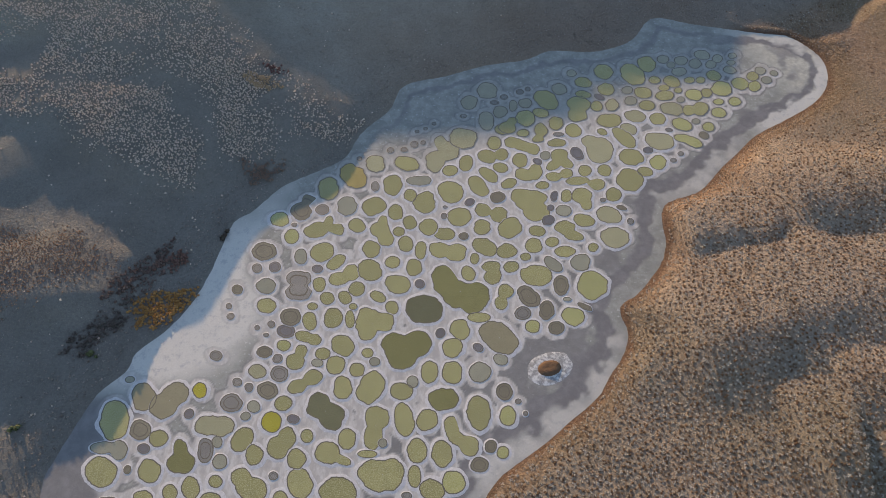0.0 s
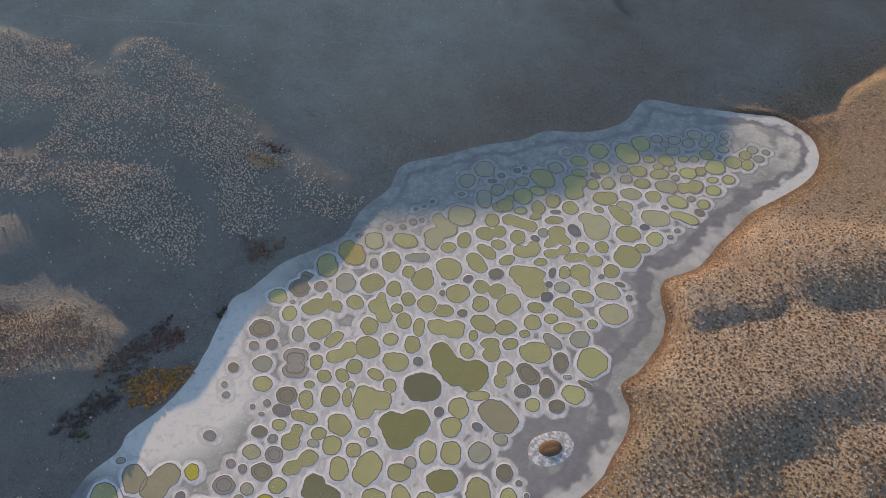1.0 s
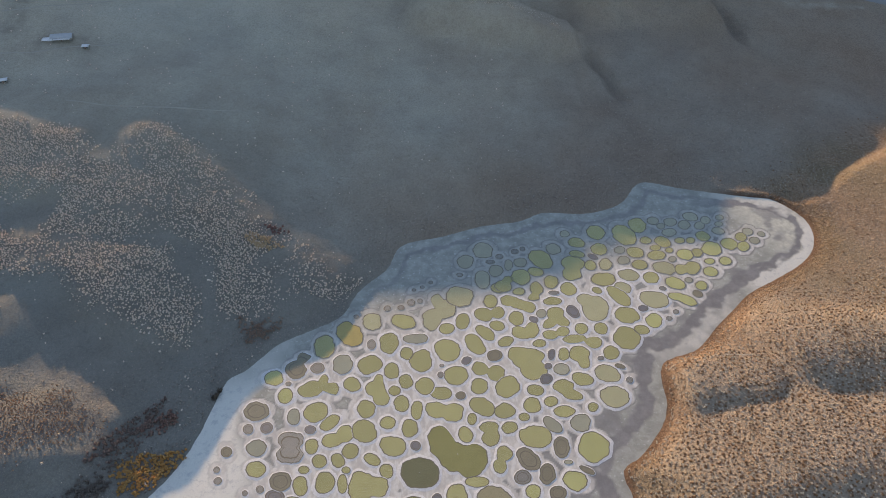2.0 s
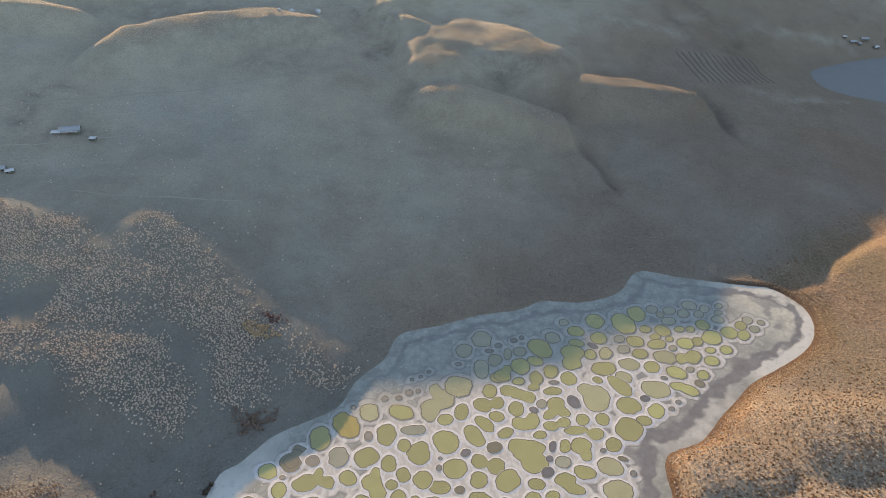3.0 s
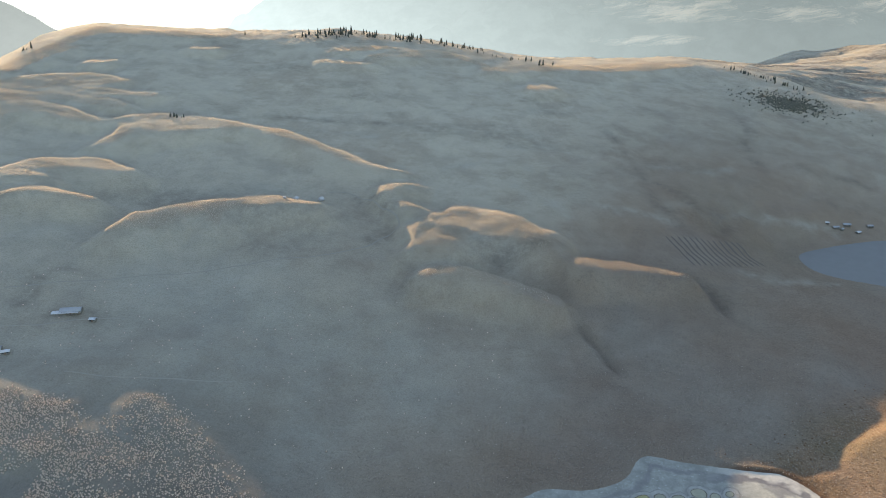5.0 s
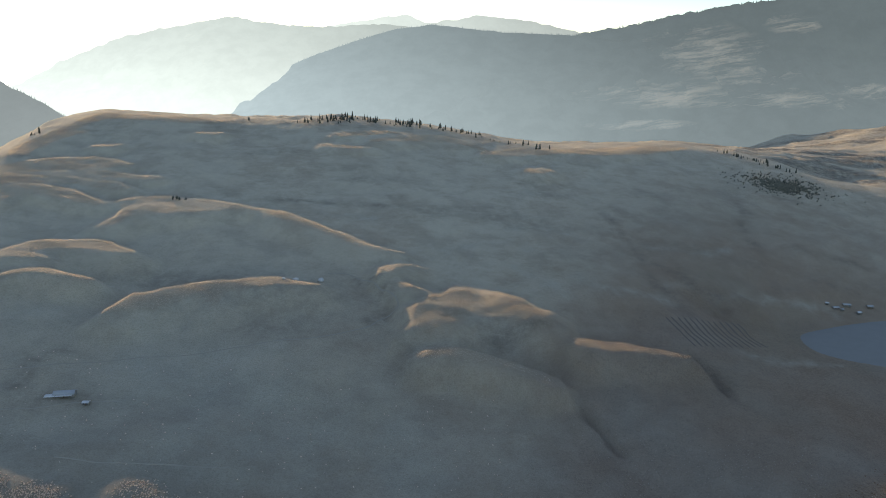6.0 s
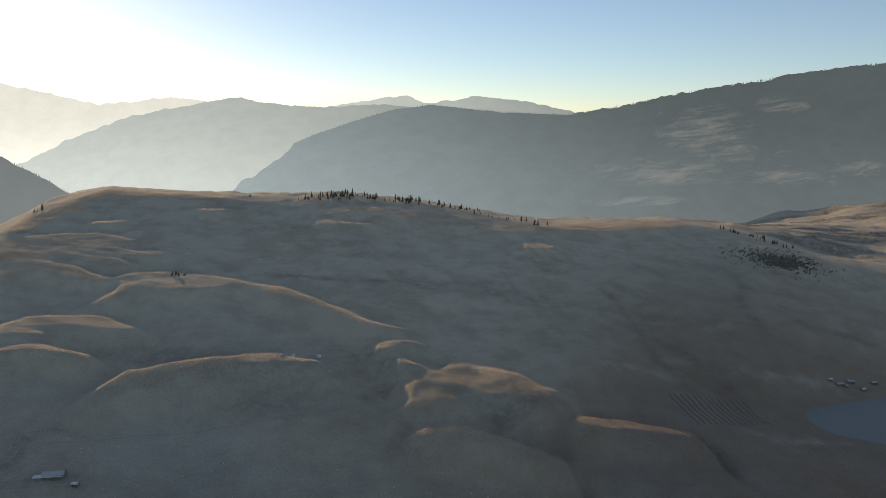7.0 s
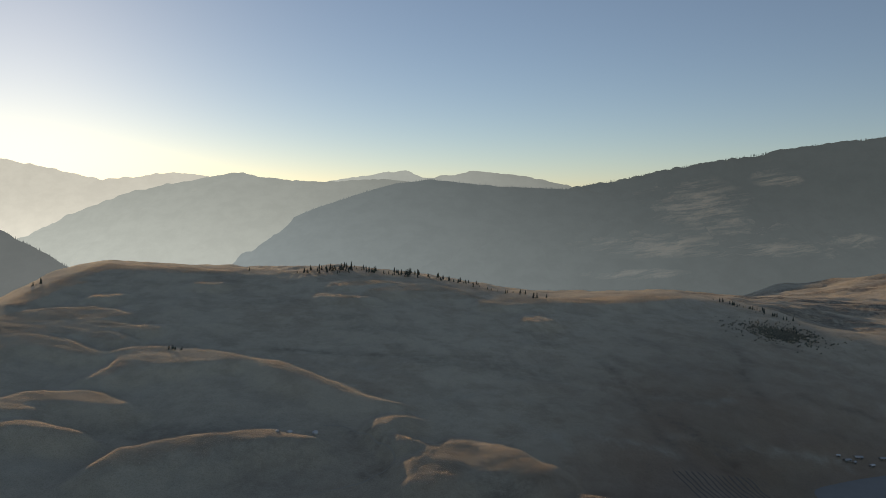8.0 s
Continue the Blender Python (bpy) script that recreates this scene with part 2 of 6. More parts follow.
# first four bearings lie out of view, raised to shade the west shore
CREST_Z = (204, 213, 213, 185, 196, 212, 221, 227, 222, 212, 209, 210, 200, 193, 176, 168, 161, 156, 153, 139, 120, 104, 90, 63)
AXIS_X, AXIS_Y = -85, 107


def mounds(x, y, rows):
    """Heights of long crests."""
    z = np.zeros_like(x)
    jx, jy = 6 * fbm(x, y, 45, 4), 6 * fbm(x + 500, y, 45, 4)
    wide = 1 + 0.6 * fbm(x + 90, y, 70, 3)
    for to_sun, to_lee, height, points in rows:
        pts = spline(points, closed=False, n=3)
        pts = np.concatenate([pts, [points[-1]]])
        lo, hi = pts.min(0) - 3.2 * max(to_sun, to_lee) - 20, pts.max(0) + 3.2 * max(to_sun, to_lee) + 20
        near = (x > lo[0]) & (x < hi[0]) & (y > lo[1]) & (y < hi[1])
        px, py = (x + jx)[near], (y + jy)[near]
        best, bx, by, along = np.full(px.shape, 1e12), np.zeros_like(px), np.zeros_like(px), np.zeros_like(px)
        for i, ((ax, ay), (cx, cy)) in enumerate(zip(pts[:-1], pts[1:])):
            ex, ey = cx - ax, cy - ay
            t = np.clip(((px - ax) * ex + (py - ay) * ey) / (ex * ex + ey * ey), 0, 1)
            qx, qy = px - ax - t * ex, py - ay - t * ey
            q = qx * qx + qy * qy
            use = q < best
            best, bx, by, along = np.where(use, q, best), np.where(use, qx, bx), np.where(use, qy, by), np.where(use, i + t, along)
        dist = np.sqrt(best)
        toward = (bx * SX + by * SY) / np.maximum(dist, 0.5)
        side = (to_lee + (to_sun - to_lee) * smooth(toward, -0.5, 0.5)) * wide[near]
        f = along / (len(pts) - 1)
        taper = smooth(f, -0.02, 0.22) * (1 - smooth(f, 0.78, 1.02))
        q = dist / (side * (0.75 + 0.25 * taper))
        k = np.exp(-q ** 2)
        z[near] = np.maximum(z[near], height * k * (0.3 + 0.7 * taper))
    return z


def low_edge(u):
    """How far along the sun's direction the hills' shade reaches, softened."""
    k = np.arange(-400, 1600, 2.0)
    v = np.interp(k, EDGE_U, EDGE_S)
    w = np.exp(-(np.arange(-30, 31) / 9.0) ** 2)
    v = np.convolve(np.pad(v, 30, mode="edge"), w / w.sum(), "valid")
    return np.interp(u, k, v)


def bare_land(x, y):
    """Height of the ground without its sunlit brows, its distance from the lake's shore, and from the pond's."""
    s, u = SX * x + SY * y, SY * x - SX * y
    d = inside_distance(x, y, SHORE)
    dp = inside_distance(x, y, POND, 120.0)
    r, az = np.hypot(x, y), np.degrees(np.arctan2(x, y))
    wob = fbm(x, y, 260, 5)
    small = fbm(x + 300, y, 42, 4)
    crest_d, crest_z = np.interp(az, CREST_AZ, CREST_D), np.interp(az, CREST_AZ, CREST_Z)
    # hillsides at the angle of the sun's rays, lying a little below them
    edge = low_edge(u) + 16 * (1 - smooth(u, 120, 200))
    west = 1 - smooth(u, 120, 200)
    edge = edge + (np.maximum(edge, 285) + 30 - 30 * smooth(u, 380, 480) + 25 * west - edge) * smooth(s - edge, 20 + 110 * west, 220 + 110 * west)
    back = s - edge
    far = smooth(back, 120, 420)
    near = np.maximum(west, 0.45 * smooth(u, 420, 480))
    low = 2.0 + (1.6 * near + 9 * (1 - near)) * smooth(back, 15, 60) * (1 - 0.4 * far) + 5 * smooth(back, 160, 320)
    low = low + 4 * west * smooth(back, 90, 140) * (1 - smooth(back, 250, 330))
    low = low + (9 * wob + 5 * small) * far + (4 * np.abs(wob) + 3.0 * small) * (1 - far) * smooth(back, 20, 60)
    low = low * (1 - 0.85 * smooth(r / crest_d, 0.78, 1.0)) + 1.8 * fbm(x, y, 18, 3) + 3.0 * np.abs(fbm(x, y, 70, 3)) * far
    z = SLOPE * back - np.maximum(low, 0.5) - mounds(x, y, GULLIES)
    past = (r - crest_d) / 100
    right = smooth(az, 19, 25)
    cap = crest_z - 7 * np.clip(past, 0, 26) ** 1.25 + 20 * np.maximum(-past, 0) + 8 * wob * smooth(np.abs(past), 0, 1.5) + 6 * small + 5 * np.abs(fbm(x, y, 90, 3))
    # dry benches beyond the crest's low end
    plain = crest_z - 8 * smooth(past, 0, 1.5)
    plain = plain + (np.interp(az, (18, 21, 25, 31, 38), (-20, 0, 26, 80, 105)) - plain) * smooth(r, 1600, 3000) - 0.3 * np.maximum(r - 3050, 0) + 20 * np.maximum(-past, 0)
    cap = cap + right * (plain + 4 * small - cap)
    cap = cap + right * (past > 0) * (smooth(past, 0, 2) * (9 * fbm(x, y * 1.6, 300, 4) + 8 * fbm(x * 0.6, y * 1.5, 90, 4) + 5 * fbm(x * 0.5, y, 40, 4) + 16 * np.abs(fbm(x * 0.45, y, 150, 3)) - 26 * np.abs(fbm(x * 0.3 + 50, y, 85, 4))))
    z = np.where(past > -8, -4 * np.logaddexp(-z / 4, -cap / 4), z)
    hill = z
    # sunny slope east of the lake
    cross = 0.779 * (x - AXIS_X) - 0.627 * (y - AXIS_Y)
    bumps = mounds(x, y, EAST_CRESTS)
    east = 1.0 + 0.10 * np.clip(d, 0, 220) + (6 * wob + 1.5 * small) * smooth(d, 10, 80) + bumps
    east = east * smooth(cross, -80, 60) * (1 - smooth(back, -30, 70))
    z = 2.5 * np.logaddexp(np.clip(z, -80, 900) / 2.5, east / 2.5)
    z = np.where(past > -3, hill, np.maximum(z, 0.6))
    z = z * smooth(d, 0, 14) + (0.7 + 1.1 * smooth(cross, -20, 20)) * smooth(d, 0, 4)
    z = np.where(d < 0, np.maximum(0.25 * d, -3), z)
    rim = smooth(dp, 0, 70)
    z = np.where(dp < 0, POND_Z + np.maximum(0.2 * dp, -3), z * rim + (POND_Z + 0.03 * np.maximum(dp, 0)) * (1 - rim))
    z = np.where((dp >= 0) & (dp < 110), np.maximum(z, POND_Z + 0.025 * dp * (1 - smooth(dp, 60, 110)) - 40 * smooth(dp, 60, 110)), z)
    return z, d, dp


# sunlit brows: ground that rises out of the hill's own shadow into the low sun
SHADE_S, SHADE_U, CELL = np.arange(-150, 2700, 5.0), np.arange(-900, 1700, 5.0), 5.0
_s, _u = np.meshgrid(SHADE_S, SHADE_U, indexing="ij")
SHADE_X, SHADE_Y = SX * _s + SY * _u, SY * _s - SX * _u
SHADE_Z = bare_land(SHADE_X.ravel(), SHADE_Y.ravel())[0].reshape(_s.shape)
BROWS = []


def shadow_top():
    """Height up to which each place lies in the shadow of the ground towards the sun."""
    t = np.maximum.accumulate((SHADE_Z - GRAZE * _s)[::-1], 0)[::-1]
    t = np.concatenate([t[1:], t[-1:]])
    w = np.exp(-(np.arange(-8, 9) / 3.5) ** 2)
    blur = sum(k * np.roll(t, i - 8, 1) for i, k in enumerate(w)) / w.sum()
    return 0.5 * np.maximum(t, blur) + 0.5 * blur + GRAZE * _s


def shade_at(field, x, y):
    i = np.clip((SX * x + SY * y - SHADE_S[0]) / CELL, 0, len(SHADE_S) - 1.001)
    j = np.clip((SY * x - SX * y - SHADE_U[0]) / CELL, 0, len(SHADE_U) - 1.001)
    a, b = i.astype(int), j.astype(int)
    fa, fb = i - a, j - b
    return (field[a, b] * (1 - fb) + field[a, b + 1] * fb) * (1 - fa) + (field[a + 1, b] * (1 - fb) + field[a + 1, b + 1] * fb) * fa


def wander(x, y, w):
    """Places shifted a little, for ragged edges."""
    return x + w * fbm(x, y, 5 * w + 12, 4) + 5.0 * fbm(x + 80, y, 13, 3), y + w * fbm(x + 500, y, 5 * w + 12, 4) + 3.5 * fbm(x, y + 90, 11, 3)


def raised(row, x, y):
    """How far a brow covers each place, and the height of its lit ground there."""
    s, u = SX * x + SY * y, SY * x - SX * y
    if "ring" not in row:
        if "sink" in row:
            return row["mask"](s, u, s), np.maximum(shade_at(row["shade"], x, y) - 1.9 + 1.6 * fbm(x, y, 60, 4) - 2.2 * smooth(u, 375, 395), 0.7)
        swell = 3.4 * fbm(x, y * 1.3, 150, 4) + 1.8 * fbm(x + 60, y * 1.5, 40, 4)
        return row["mask"](s, u, inside_distance(x, y, POND, 200.0)), shade_at(row["shade"], x, y) - row["depth"] + np.minimum(swell, row["depth"] - 1.0)
    w = row["ragged"]
    sd = inside_distance(*wander(x, y, w), row["ring"], 80.0)
    front = smooth(s - np.interp(u, row["u"], row["middle"]), -12, 12)
    cover = 1 - smooth(sd, 0, row["lee"] + (26 - row["lee"]) * front)
    up = np.clip(np.interp(u, row["u"], row["top"]) - s, -6, 400)
    rough = row["rough"] * (1.6 * fbm(x * 0.55, y, 26, 4) + 1.2 * fbm(x * 0.4, y, 9, 3))
    z = shade_at(row["shade"], x, y) + row["lift"] + row["gain"] * smooth((u - row["u"][0]) / (row["u"][-1] - row["u"][0]), 0.05, 0.55) + row["slope"] * up + rough
    # never so high that the shadow would reach further over the lake
    lid = GRAZE * (s - low_edge(u)) - 1.6 * (1 - smooth(u, 130, 200)) + 1.0 * smooth(u, 130, 200) + 40 * smooth(u, 430, 520) + 3.0 * (1 - smooth(s, 480, 580))
    return cover, np.minimum(z, lid)


def bench(depth, mask):
    """Raise the slope to just under the edge of the sunlight, where mask(s, u, distance from the pond) says."""
    row = dict(depth=depth, mask=mask, shade=shadow_top(), box=(-5000, -5000, 5000, 5000))
    cover, z = raised(row, SHADE_X.ravel(), SHADE_Y.ravel())
    SHADE_Z[:] += (cover * np.maximum(z - SHADE_Z.ravel(), 0)).reshape(SHADE_Z.shape)
    BROWS.append(row)


def hollow(mask):
    """Lower the slope to just under the edge of the sunlight."""
    row = dict(sink=True, mask=mask, shade=shadow_top(), box=(-420, 60, 760, 800))
    cover, z = raised(row, SHADE_X.ravel(), SHADE_Y.ravel())
    SHADE_Z[:] += (cover * np.minimum(z - SHADE_Z.ravel(), 0)).reshape(SHADE_Z.shape)
    BROWS.append(row)


def brow(lift, rise, rough, lee, ring, ragged=3.0, gain=0.0):
    """A patch of lit ground: least height above the shadow, how much it rises to its lower edge, unevenness, width of the lee."""
    ring = spline(ring, n=4)
    s, u = SX * ring[:, 0] + SY * ring[:, 1], SY * ring[:, 0] - SX * ring[:, 1]
    us = np.linspace(u.min(), u.max(), 13)
    width = (us[1] - us[0]) * 0.8 + 1
    top = np.array([s[np.abs(u - k) <= width].max() if (np.abs(u - k) <= width).any() else s.max() for k in us])
    low = np.array([s[np.abs(u - k) <= width].min() if (np.abs(u - k) <= width).any() else s.min() for k in us])
    row = dict(ring=ring, u=us, top=top, middle=(top + low) / 2, slope=min(0.15, rise / max((top - low).max(), 5)), lift=lift, rough=rough, lee=lee, ragged=ragged, gain=gain, shade=shadow_top())
    lo, hi = ring.min(0) - 60, ring.max(0) + 60
    row["box"] = (*lo, *hi)
    near = (SHADE_X > lo[0]) & (SHADE_X < hi[0]) & (SHADE_Y > lo[1]) & (SHADE_Y < hi[1])
    cover, z = raised(row, SHADE_X[near], SHADE_Y[near])
    SHADE_Z[near] += cover * np.maximum(z - SHADE_Z[near], 0)
    BROWS.append(row)


bench(3.6, lambda s, u, dp: smooth(s, 540, 640) * (1 - smooth(s, 1250, 1400)) * smooth(dp, 40, 160) * (1 - smooth(u, 1150, 1400)))
brow(0.7, 2, 0.7, 30, ((-674, 1146), (-672, 1198), (-660, 1261), (-648, 1365), (-631, 1390), (-589, 1373), (-551, 1383), (-490, 1392), (-433, 1391), (-404, 1386), (-425, 1361), (-481, 1343), (-541, 1339), (-606, 1347), (-624, 1326), (-633, 1272), (-615, 1275), (-636, 1211), (-641, 1140), (-649, 1111)), 3)
brow(0.8, 2.8, 0.3, 30, ((-431, 1295), (-393, 1312), (-403, 1286)), 2)
brow(0.8, 2.8, 0.3, 30, ((-570, 1210), (-532, 1217), (-538, 1201), (-562, 1197)), 2)
brow(0.8, 2.8, 0.3, 30, ((-205, 1337), (-169, 1375), (-121, 1395), (-85, 1391), (-126, 1364), (-171, 1339)), 2)
brow(0.6, 1, 0.6, 24, ((-661, 1044), (-635, 1076), (-603, 1121), (-563, 1146), (-514, 1144), (-481, 1126), (-499, 1108), (-529, 1098), (-577, 1070), (-623, 1024), (-641, 1011)), 4)
brow(0.8, 2.8, 0.3, 30, ((-211, 1287), (-171, 1283), (-128, 1281), (-156, 1267), (-202, 1270)), 2)
brow(0.7, 2, 0.7, 30, ((-132, 1323), (-101, 1354), (-50, 1393), (-4, 1404), (45, 1376), (74, 1337), (29, 1359), (-29, 1361), (-89, 1330)), 3)
brow(0.6, 1, 0.6, 24, ((-639, 1007), (-622, 1023), (-581, 1045), (-546, 1085), (-497, 1089), (-466, 1083), (-417, 1078), (-459, 1064), (-492, 1064), (-442, 1029), (-482, 1028), (-524, 1037), (-560, 1024), (-605, 993), (-625, 982)), 4)
brow(0.6, 1, 0.6, 24, ((-610, 956), (-598, 980), (-563, 1010), (-523, 1013), (-487, 992), (-455, 972), (-492, 969), (-530, 975), (-562, 969), (-575, 939), (-596, 933)), 4)
brow(0.7, 2, 0.7, 30, ((64, 1320), (161, 1392), (235, 1407), (321, 1465), (392, 1480), (472, 1495), (484, 1483), (412, 1441), (342, 1399), (282, 1385), (230, 1373), (163, 1343), (98, 1315)), 3)
brow(0.6, 2.6, 0.7, 42, ((-441, 982), (-410, 1005), (-378, 1006), (-359, 968), (-344, 957), (-372, 949), (-402, 938), (-418, 917), (-437, 901), (-426, 932), (-424, 961)), 3.5)
brow(0.8, 2.8, 0.3, 30, ((-355, 998), (-308, 998), (-266, 987), (-224, 978), (-214, 961), (-253, 975), (-282, 974), (-308, 962), (-340, 953)), 2, 2)
brow(0.8, 2.8, 0.3, 30, ((136, 1251), (164, 1267), (185, 1251), (150, 1228)), 2)
brow(0.7, 4.5, 0.7, 42, ((-509, 791), (-494, 811), (-480, 836), (-457, 849), (-419, 861), (-400, 857), (-366, 834), (-404, 832), (-433, 831), (-460, 817), (-467, 806), (-451, 793), (-484, 790), (-503, 780)), 3.5)
brow(0.8, 2, 0.3, 45, ((-235, 980), (-203, 967), (-182, 955), (-145, 933), (-110, 909), (-76, 891), (-99, 892), (-133, 910), (-169, 934), (-209, 950), (-229, 963)), 2, 5.5)
brow(0.8, 2.8, 0.3, 30, ((-485, 744), (-466, 753), (-447, 764), (-426, 768), (-402, 766), (-380, 760), (-402, 756), (-428, 754), (-446, 752), (-463, 746), (-481, 736)), 2)
brow(0.7, 6.5, 0.7, 45, ((-337, 698), (-330, 719), (-324, 738), (-303, 756), (-276, 772), (-237, 780), (-202, 795), (-179, 792), (-151, 781), (-168, 781), (-188, 783), (-198, 770), (-217, 765), (-242, 753), (-240, 734), (-256, 745), (-279, 740), (-299, 718), (-320, 712)), 3.5)
brow(0.8, 4.5, 0.3, 34, ((-76, 836), (-64, 850), (-40, 861), (-59, 841), (-67, 825)), 2)
brow(0.8, 4.5, 0.3, 34, ((-52, 801), (-40, 801), (-27, 793), (-41, 791)), 2)
brow(0.7, 5, 1.3, 45, ((-38, 751), (-26, 760), (-4, 797), (22, 813), (39, 807), (25, 797), (50, 797), (68, 795), (88, 783), (105, 762), (111, 741), (78, 756), (54, 764), (20, 748), (0, 716), (-34, 709), (-32, 724)), 9)
brow(0.6, 5, 0.7, 45, ((50, 793), (67, 790), (87, 774), (103, 748), (109, 726), (89, 734), (69, 748), (50, 757)), 8, 4)
brow(0.8, 4.5, 0.3, 34, ((-23, 667), (-3, 675), (19, 673), (37, 668), (56, 666), (74, 660), (88, 654), (100, 642), (84, 649), (68, 652), (49, 655), (33, 657), (14, 662), (-3, 664), (-19, 660)), 2)
bench(3.2, lambda s, u, dp: smooth(s, 300, 360) * (1 - smooth(s, 560, 640)) * (1 - smooth(u, 110, 170)))
hollow(lambda s, u, dp: smooth(s - low_edge(u), 25 - 21 * smooth(u, 370, 400), 70 - 48 * smooth(u, 370, 400)) * (1 - smooth(s, 540, 620)) * (1 - smooth(u, 760, 820)))
brow(1.2, 3, 0.6, 22, ((-350, 469), (-324, 468), (-306, 462), (-284, 454), (-261, 439), (-244, 425), (-246, 412), (-263, 406), (-286, 414), (-310, 418), (-335, 422)), 6)
brow(0.8, 4.5, 0.3, 34, ((133, 700), (152, 710), (181, 714), (209, 711), (231, 706), (245, 698), (213, 697), (182, 696), (152, 685), (135, 689)), 2)
brow(0.8, 1.2, 0.4, 18, ((-229, 458), (-223, 464), (-211, 463), (-189, 450), (-168, 432), (-172, 429), (-190, 440), (-204, 443), (-218, 450), (-229, 454)), 3)
brow(-0.1, 0, 0.5, 25, ((-270, 364), (-252, 384), (-241, 398), (-228, 435), (-204, 443), (-179, 436), (-158, 420), (-142, 402), (-127, 384), (-103, 374), (-63, 347), (-69, 329), (-101, 315), (-127, 307), (-159, 303), (-195, 298), (-221, 318), (-213, 343), (-241, 360)), 8)
brow(0.9, 1.8, 0.6, 20, ((-240, 396), (-227, 406), (-203, 404), (-176, 398), (-156, 411), (-141, 400), (-126, 382), (-141, 369), (-172, 376), (-196, 376), (-217, 382), (-233, 391)), 7)
brow(1.2, 3, 0.6, 22, ((-306, 358), (-291, 359), (-264, 358), (-238, 354), (-213, 349), (-198, 345), (-183, 339), (-196, 335), (-219, 335), (-237, 332), (-259, 339), (-276, 343), (-302, 346)), 6)
brow(0.9, 1.8, 0.6, 20, ((-220, 324), (-202, 335), (-180, 338), (-161, 317), (-161, 298), (-183, 300), (-202, 306)), 7)
brow(0.9, 1.8, 0.6, 20, ((-142, 366), (-122, 374), (-102, 372), (-81, 362), (-62, 345), (-69, 330), (-88, 330), (-106, 324), (-128, 327), (-140, 344)), 7)
brow(1.2, 6, 0.6, 22, ((-270, 248), (-254, 252), (-238, 254), (-216, 248), (-198, 240), (-187, 230), (-187, 219), (-206, 213), (-221, 207), (-238, 204), (-255, 203)), 7)


def land(x, y):
    """Height of the ground, its distance from the lake and the pond, and how far it lies on a brow."""
    z, d, dp = bare_land(x, y)
    on = np.zeros_like(x)
    for row in BROWS:
        x0, y0, x1, y1 = row["box"]
        near = (x > x0) & (x < x1) & (y > y0) & (y < y1)
        cover, top = raised(row, x[near], y[near])
        cover = cover * (smooth(d[near], 1, 7) * smooth(dp[near], 10, 60) if "sink" in row else smooth(d[near], 4, 20))
        z[near] += cover * (np.minimum(top - z[near], 0) if "sink" in row else np.maximum(top - z[near], 0))
        if "ring" in row:
            on[near] = np.maximum(on[near], smooth(cover, 0.85, 1.0))
    return z, d, dp, on


# plan of the scrub fields west of the lake: cover and outline
SCRUB_FIELDS = (
    (0.90, ((-329, 470), (-280, 459), (-240, 429), (-237, 408), (-268, 406), (-308, 401), (-332, 403), (-357, 475))),
    (0.60, ((-263, 382), (-240, 429), (-227, 468), (-193, 457), (-159, 425), (-133, 392), (-121, 381), (-147, 348), (-174, 369), (-218, 361), (-255, 364))),
    (0.85, ((-314, 358), (-291, 359), (-254, 361), (-216, 355), (-183, 345), (-163, 327), (-161, 300), (-184, 296), (-218, 313), (-226, 328), (-283, 334), (-306, 335))),
    (0.95, ((-150, 367), (-136, 385), (-120, 381), (-101, 373), (-77, 362), (-61, 349), (-74, 330), (-106, 329), (-138, 322))),
)


HEATH_FIELD = ((0.8, ((-272, 250), (-230, 256), (-203, 242), (-187, 229), (-206, 215), (-220, 207), (-236, 195), (-251, 188))),)


def scrub_cover(x, y, fields):
    """How thickly the scrub of these fields grows at x, y."""
    cover = np.zeros_like(x)
    jx, jy = x + 16 * fbm(x, y, 28, 4), y + 16 * fbm(x + 300, y, 28, 4)
    for thick, ring in fields:
        ring = spline(ring)
        near = (x > ring[:, 0].min() - 40) & (x < ring[:, 0].max() + 40) & (y > ring[:, 1].min() - 40) & (y < ring[:, 1].max() + 40)
        cover[near] = np.maximum(cover[near], thick * (1 - smooth(inside_distance(jx[near], jy[near], ring, 40.0), -6, 9)))
    return cover


def axis(stops):
    """Grid lines: (from, to, step) with the steps growing between."""
    out = []
    for a, b, step in stops:
        out += list(np.arange(a, b, step))
    return np.array(out + [stops[-1][1]])


def sheet(xs, ys):
    gx, gy = np.meshgrid(xs, ys)
    n, m = gx.shape
    i = np.arange(n * m).reshape(n, m)
    faces = np.stack([i[:-1, :-1], i[:-1, 1:], i[1:, 1:], i[1:, :-1]], -1).reshape(-1, 4)
    return gx.ravel(), gy.ravel(), faces


def mesh_from(name, verts, faces, material, smooth_shade=True):
    me = bpy.data.meshes.new(name)
    verts, faces = np.asarray(verts, dtype=np.float32), np.asarray(faces, dtype=np.int32)
    me.vertices.add(len(verts))
    me.vertices.foreach_set("co", verts.ravel())
    k = faces.shape[1]
    me.loops.add(faces.size)
    me.loops.foreach_set("vertex_index", faces.ravel())
    me.polygons.add(len(faces))
    me.polygons.foreach_set("loop_start", np.arange(0, faces.size, k, dtype=np.int32))
    me.update(calc_edges=True)
    me.validate()
    me.polygons.foreach_set("use_smooth", np.full(len(faces), smooth_shade))
    me.materials.append(material)
    return me


def add_attr(me, name, values):
    me.attributes.new(name, "FLOAT", "POINT").data.foreach_set("value", np.asarray(values, dtype=np.float32))


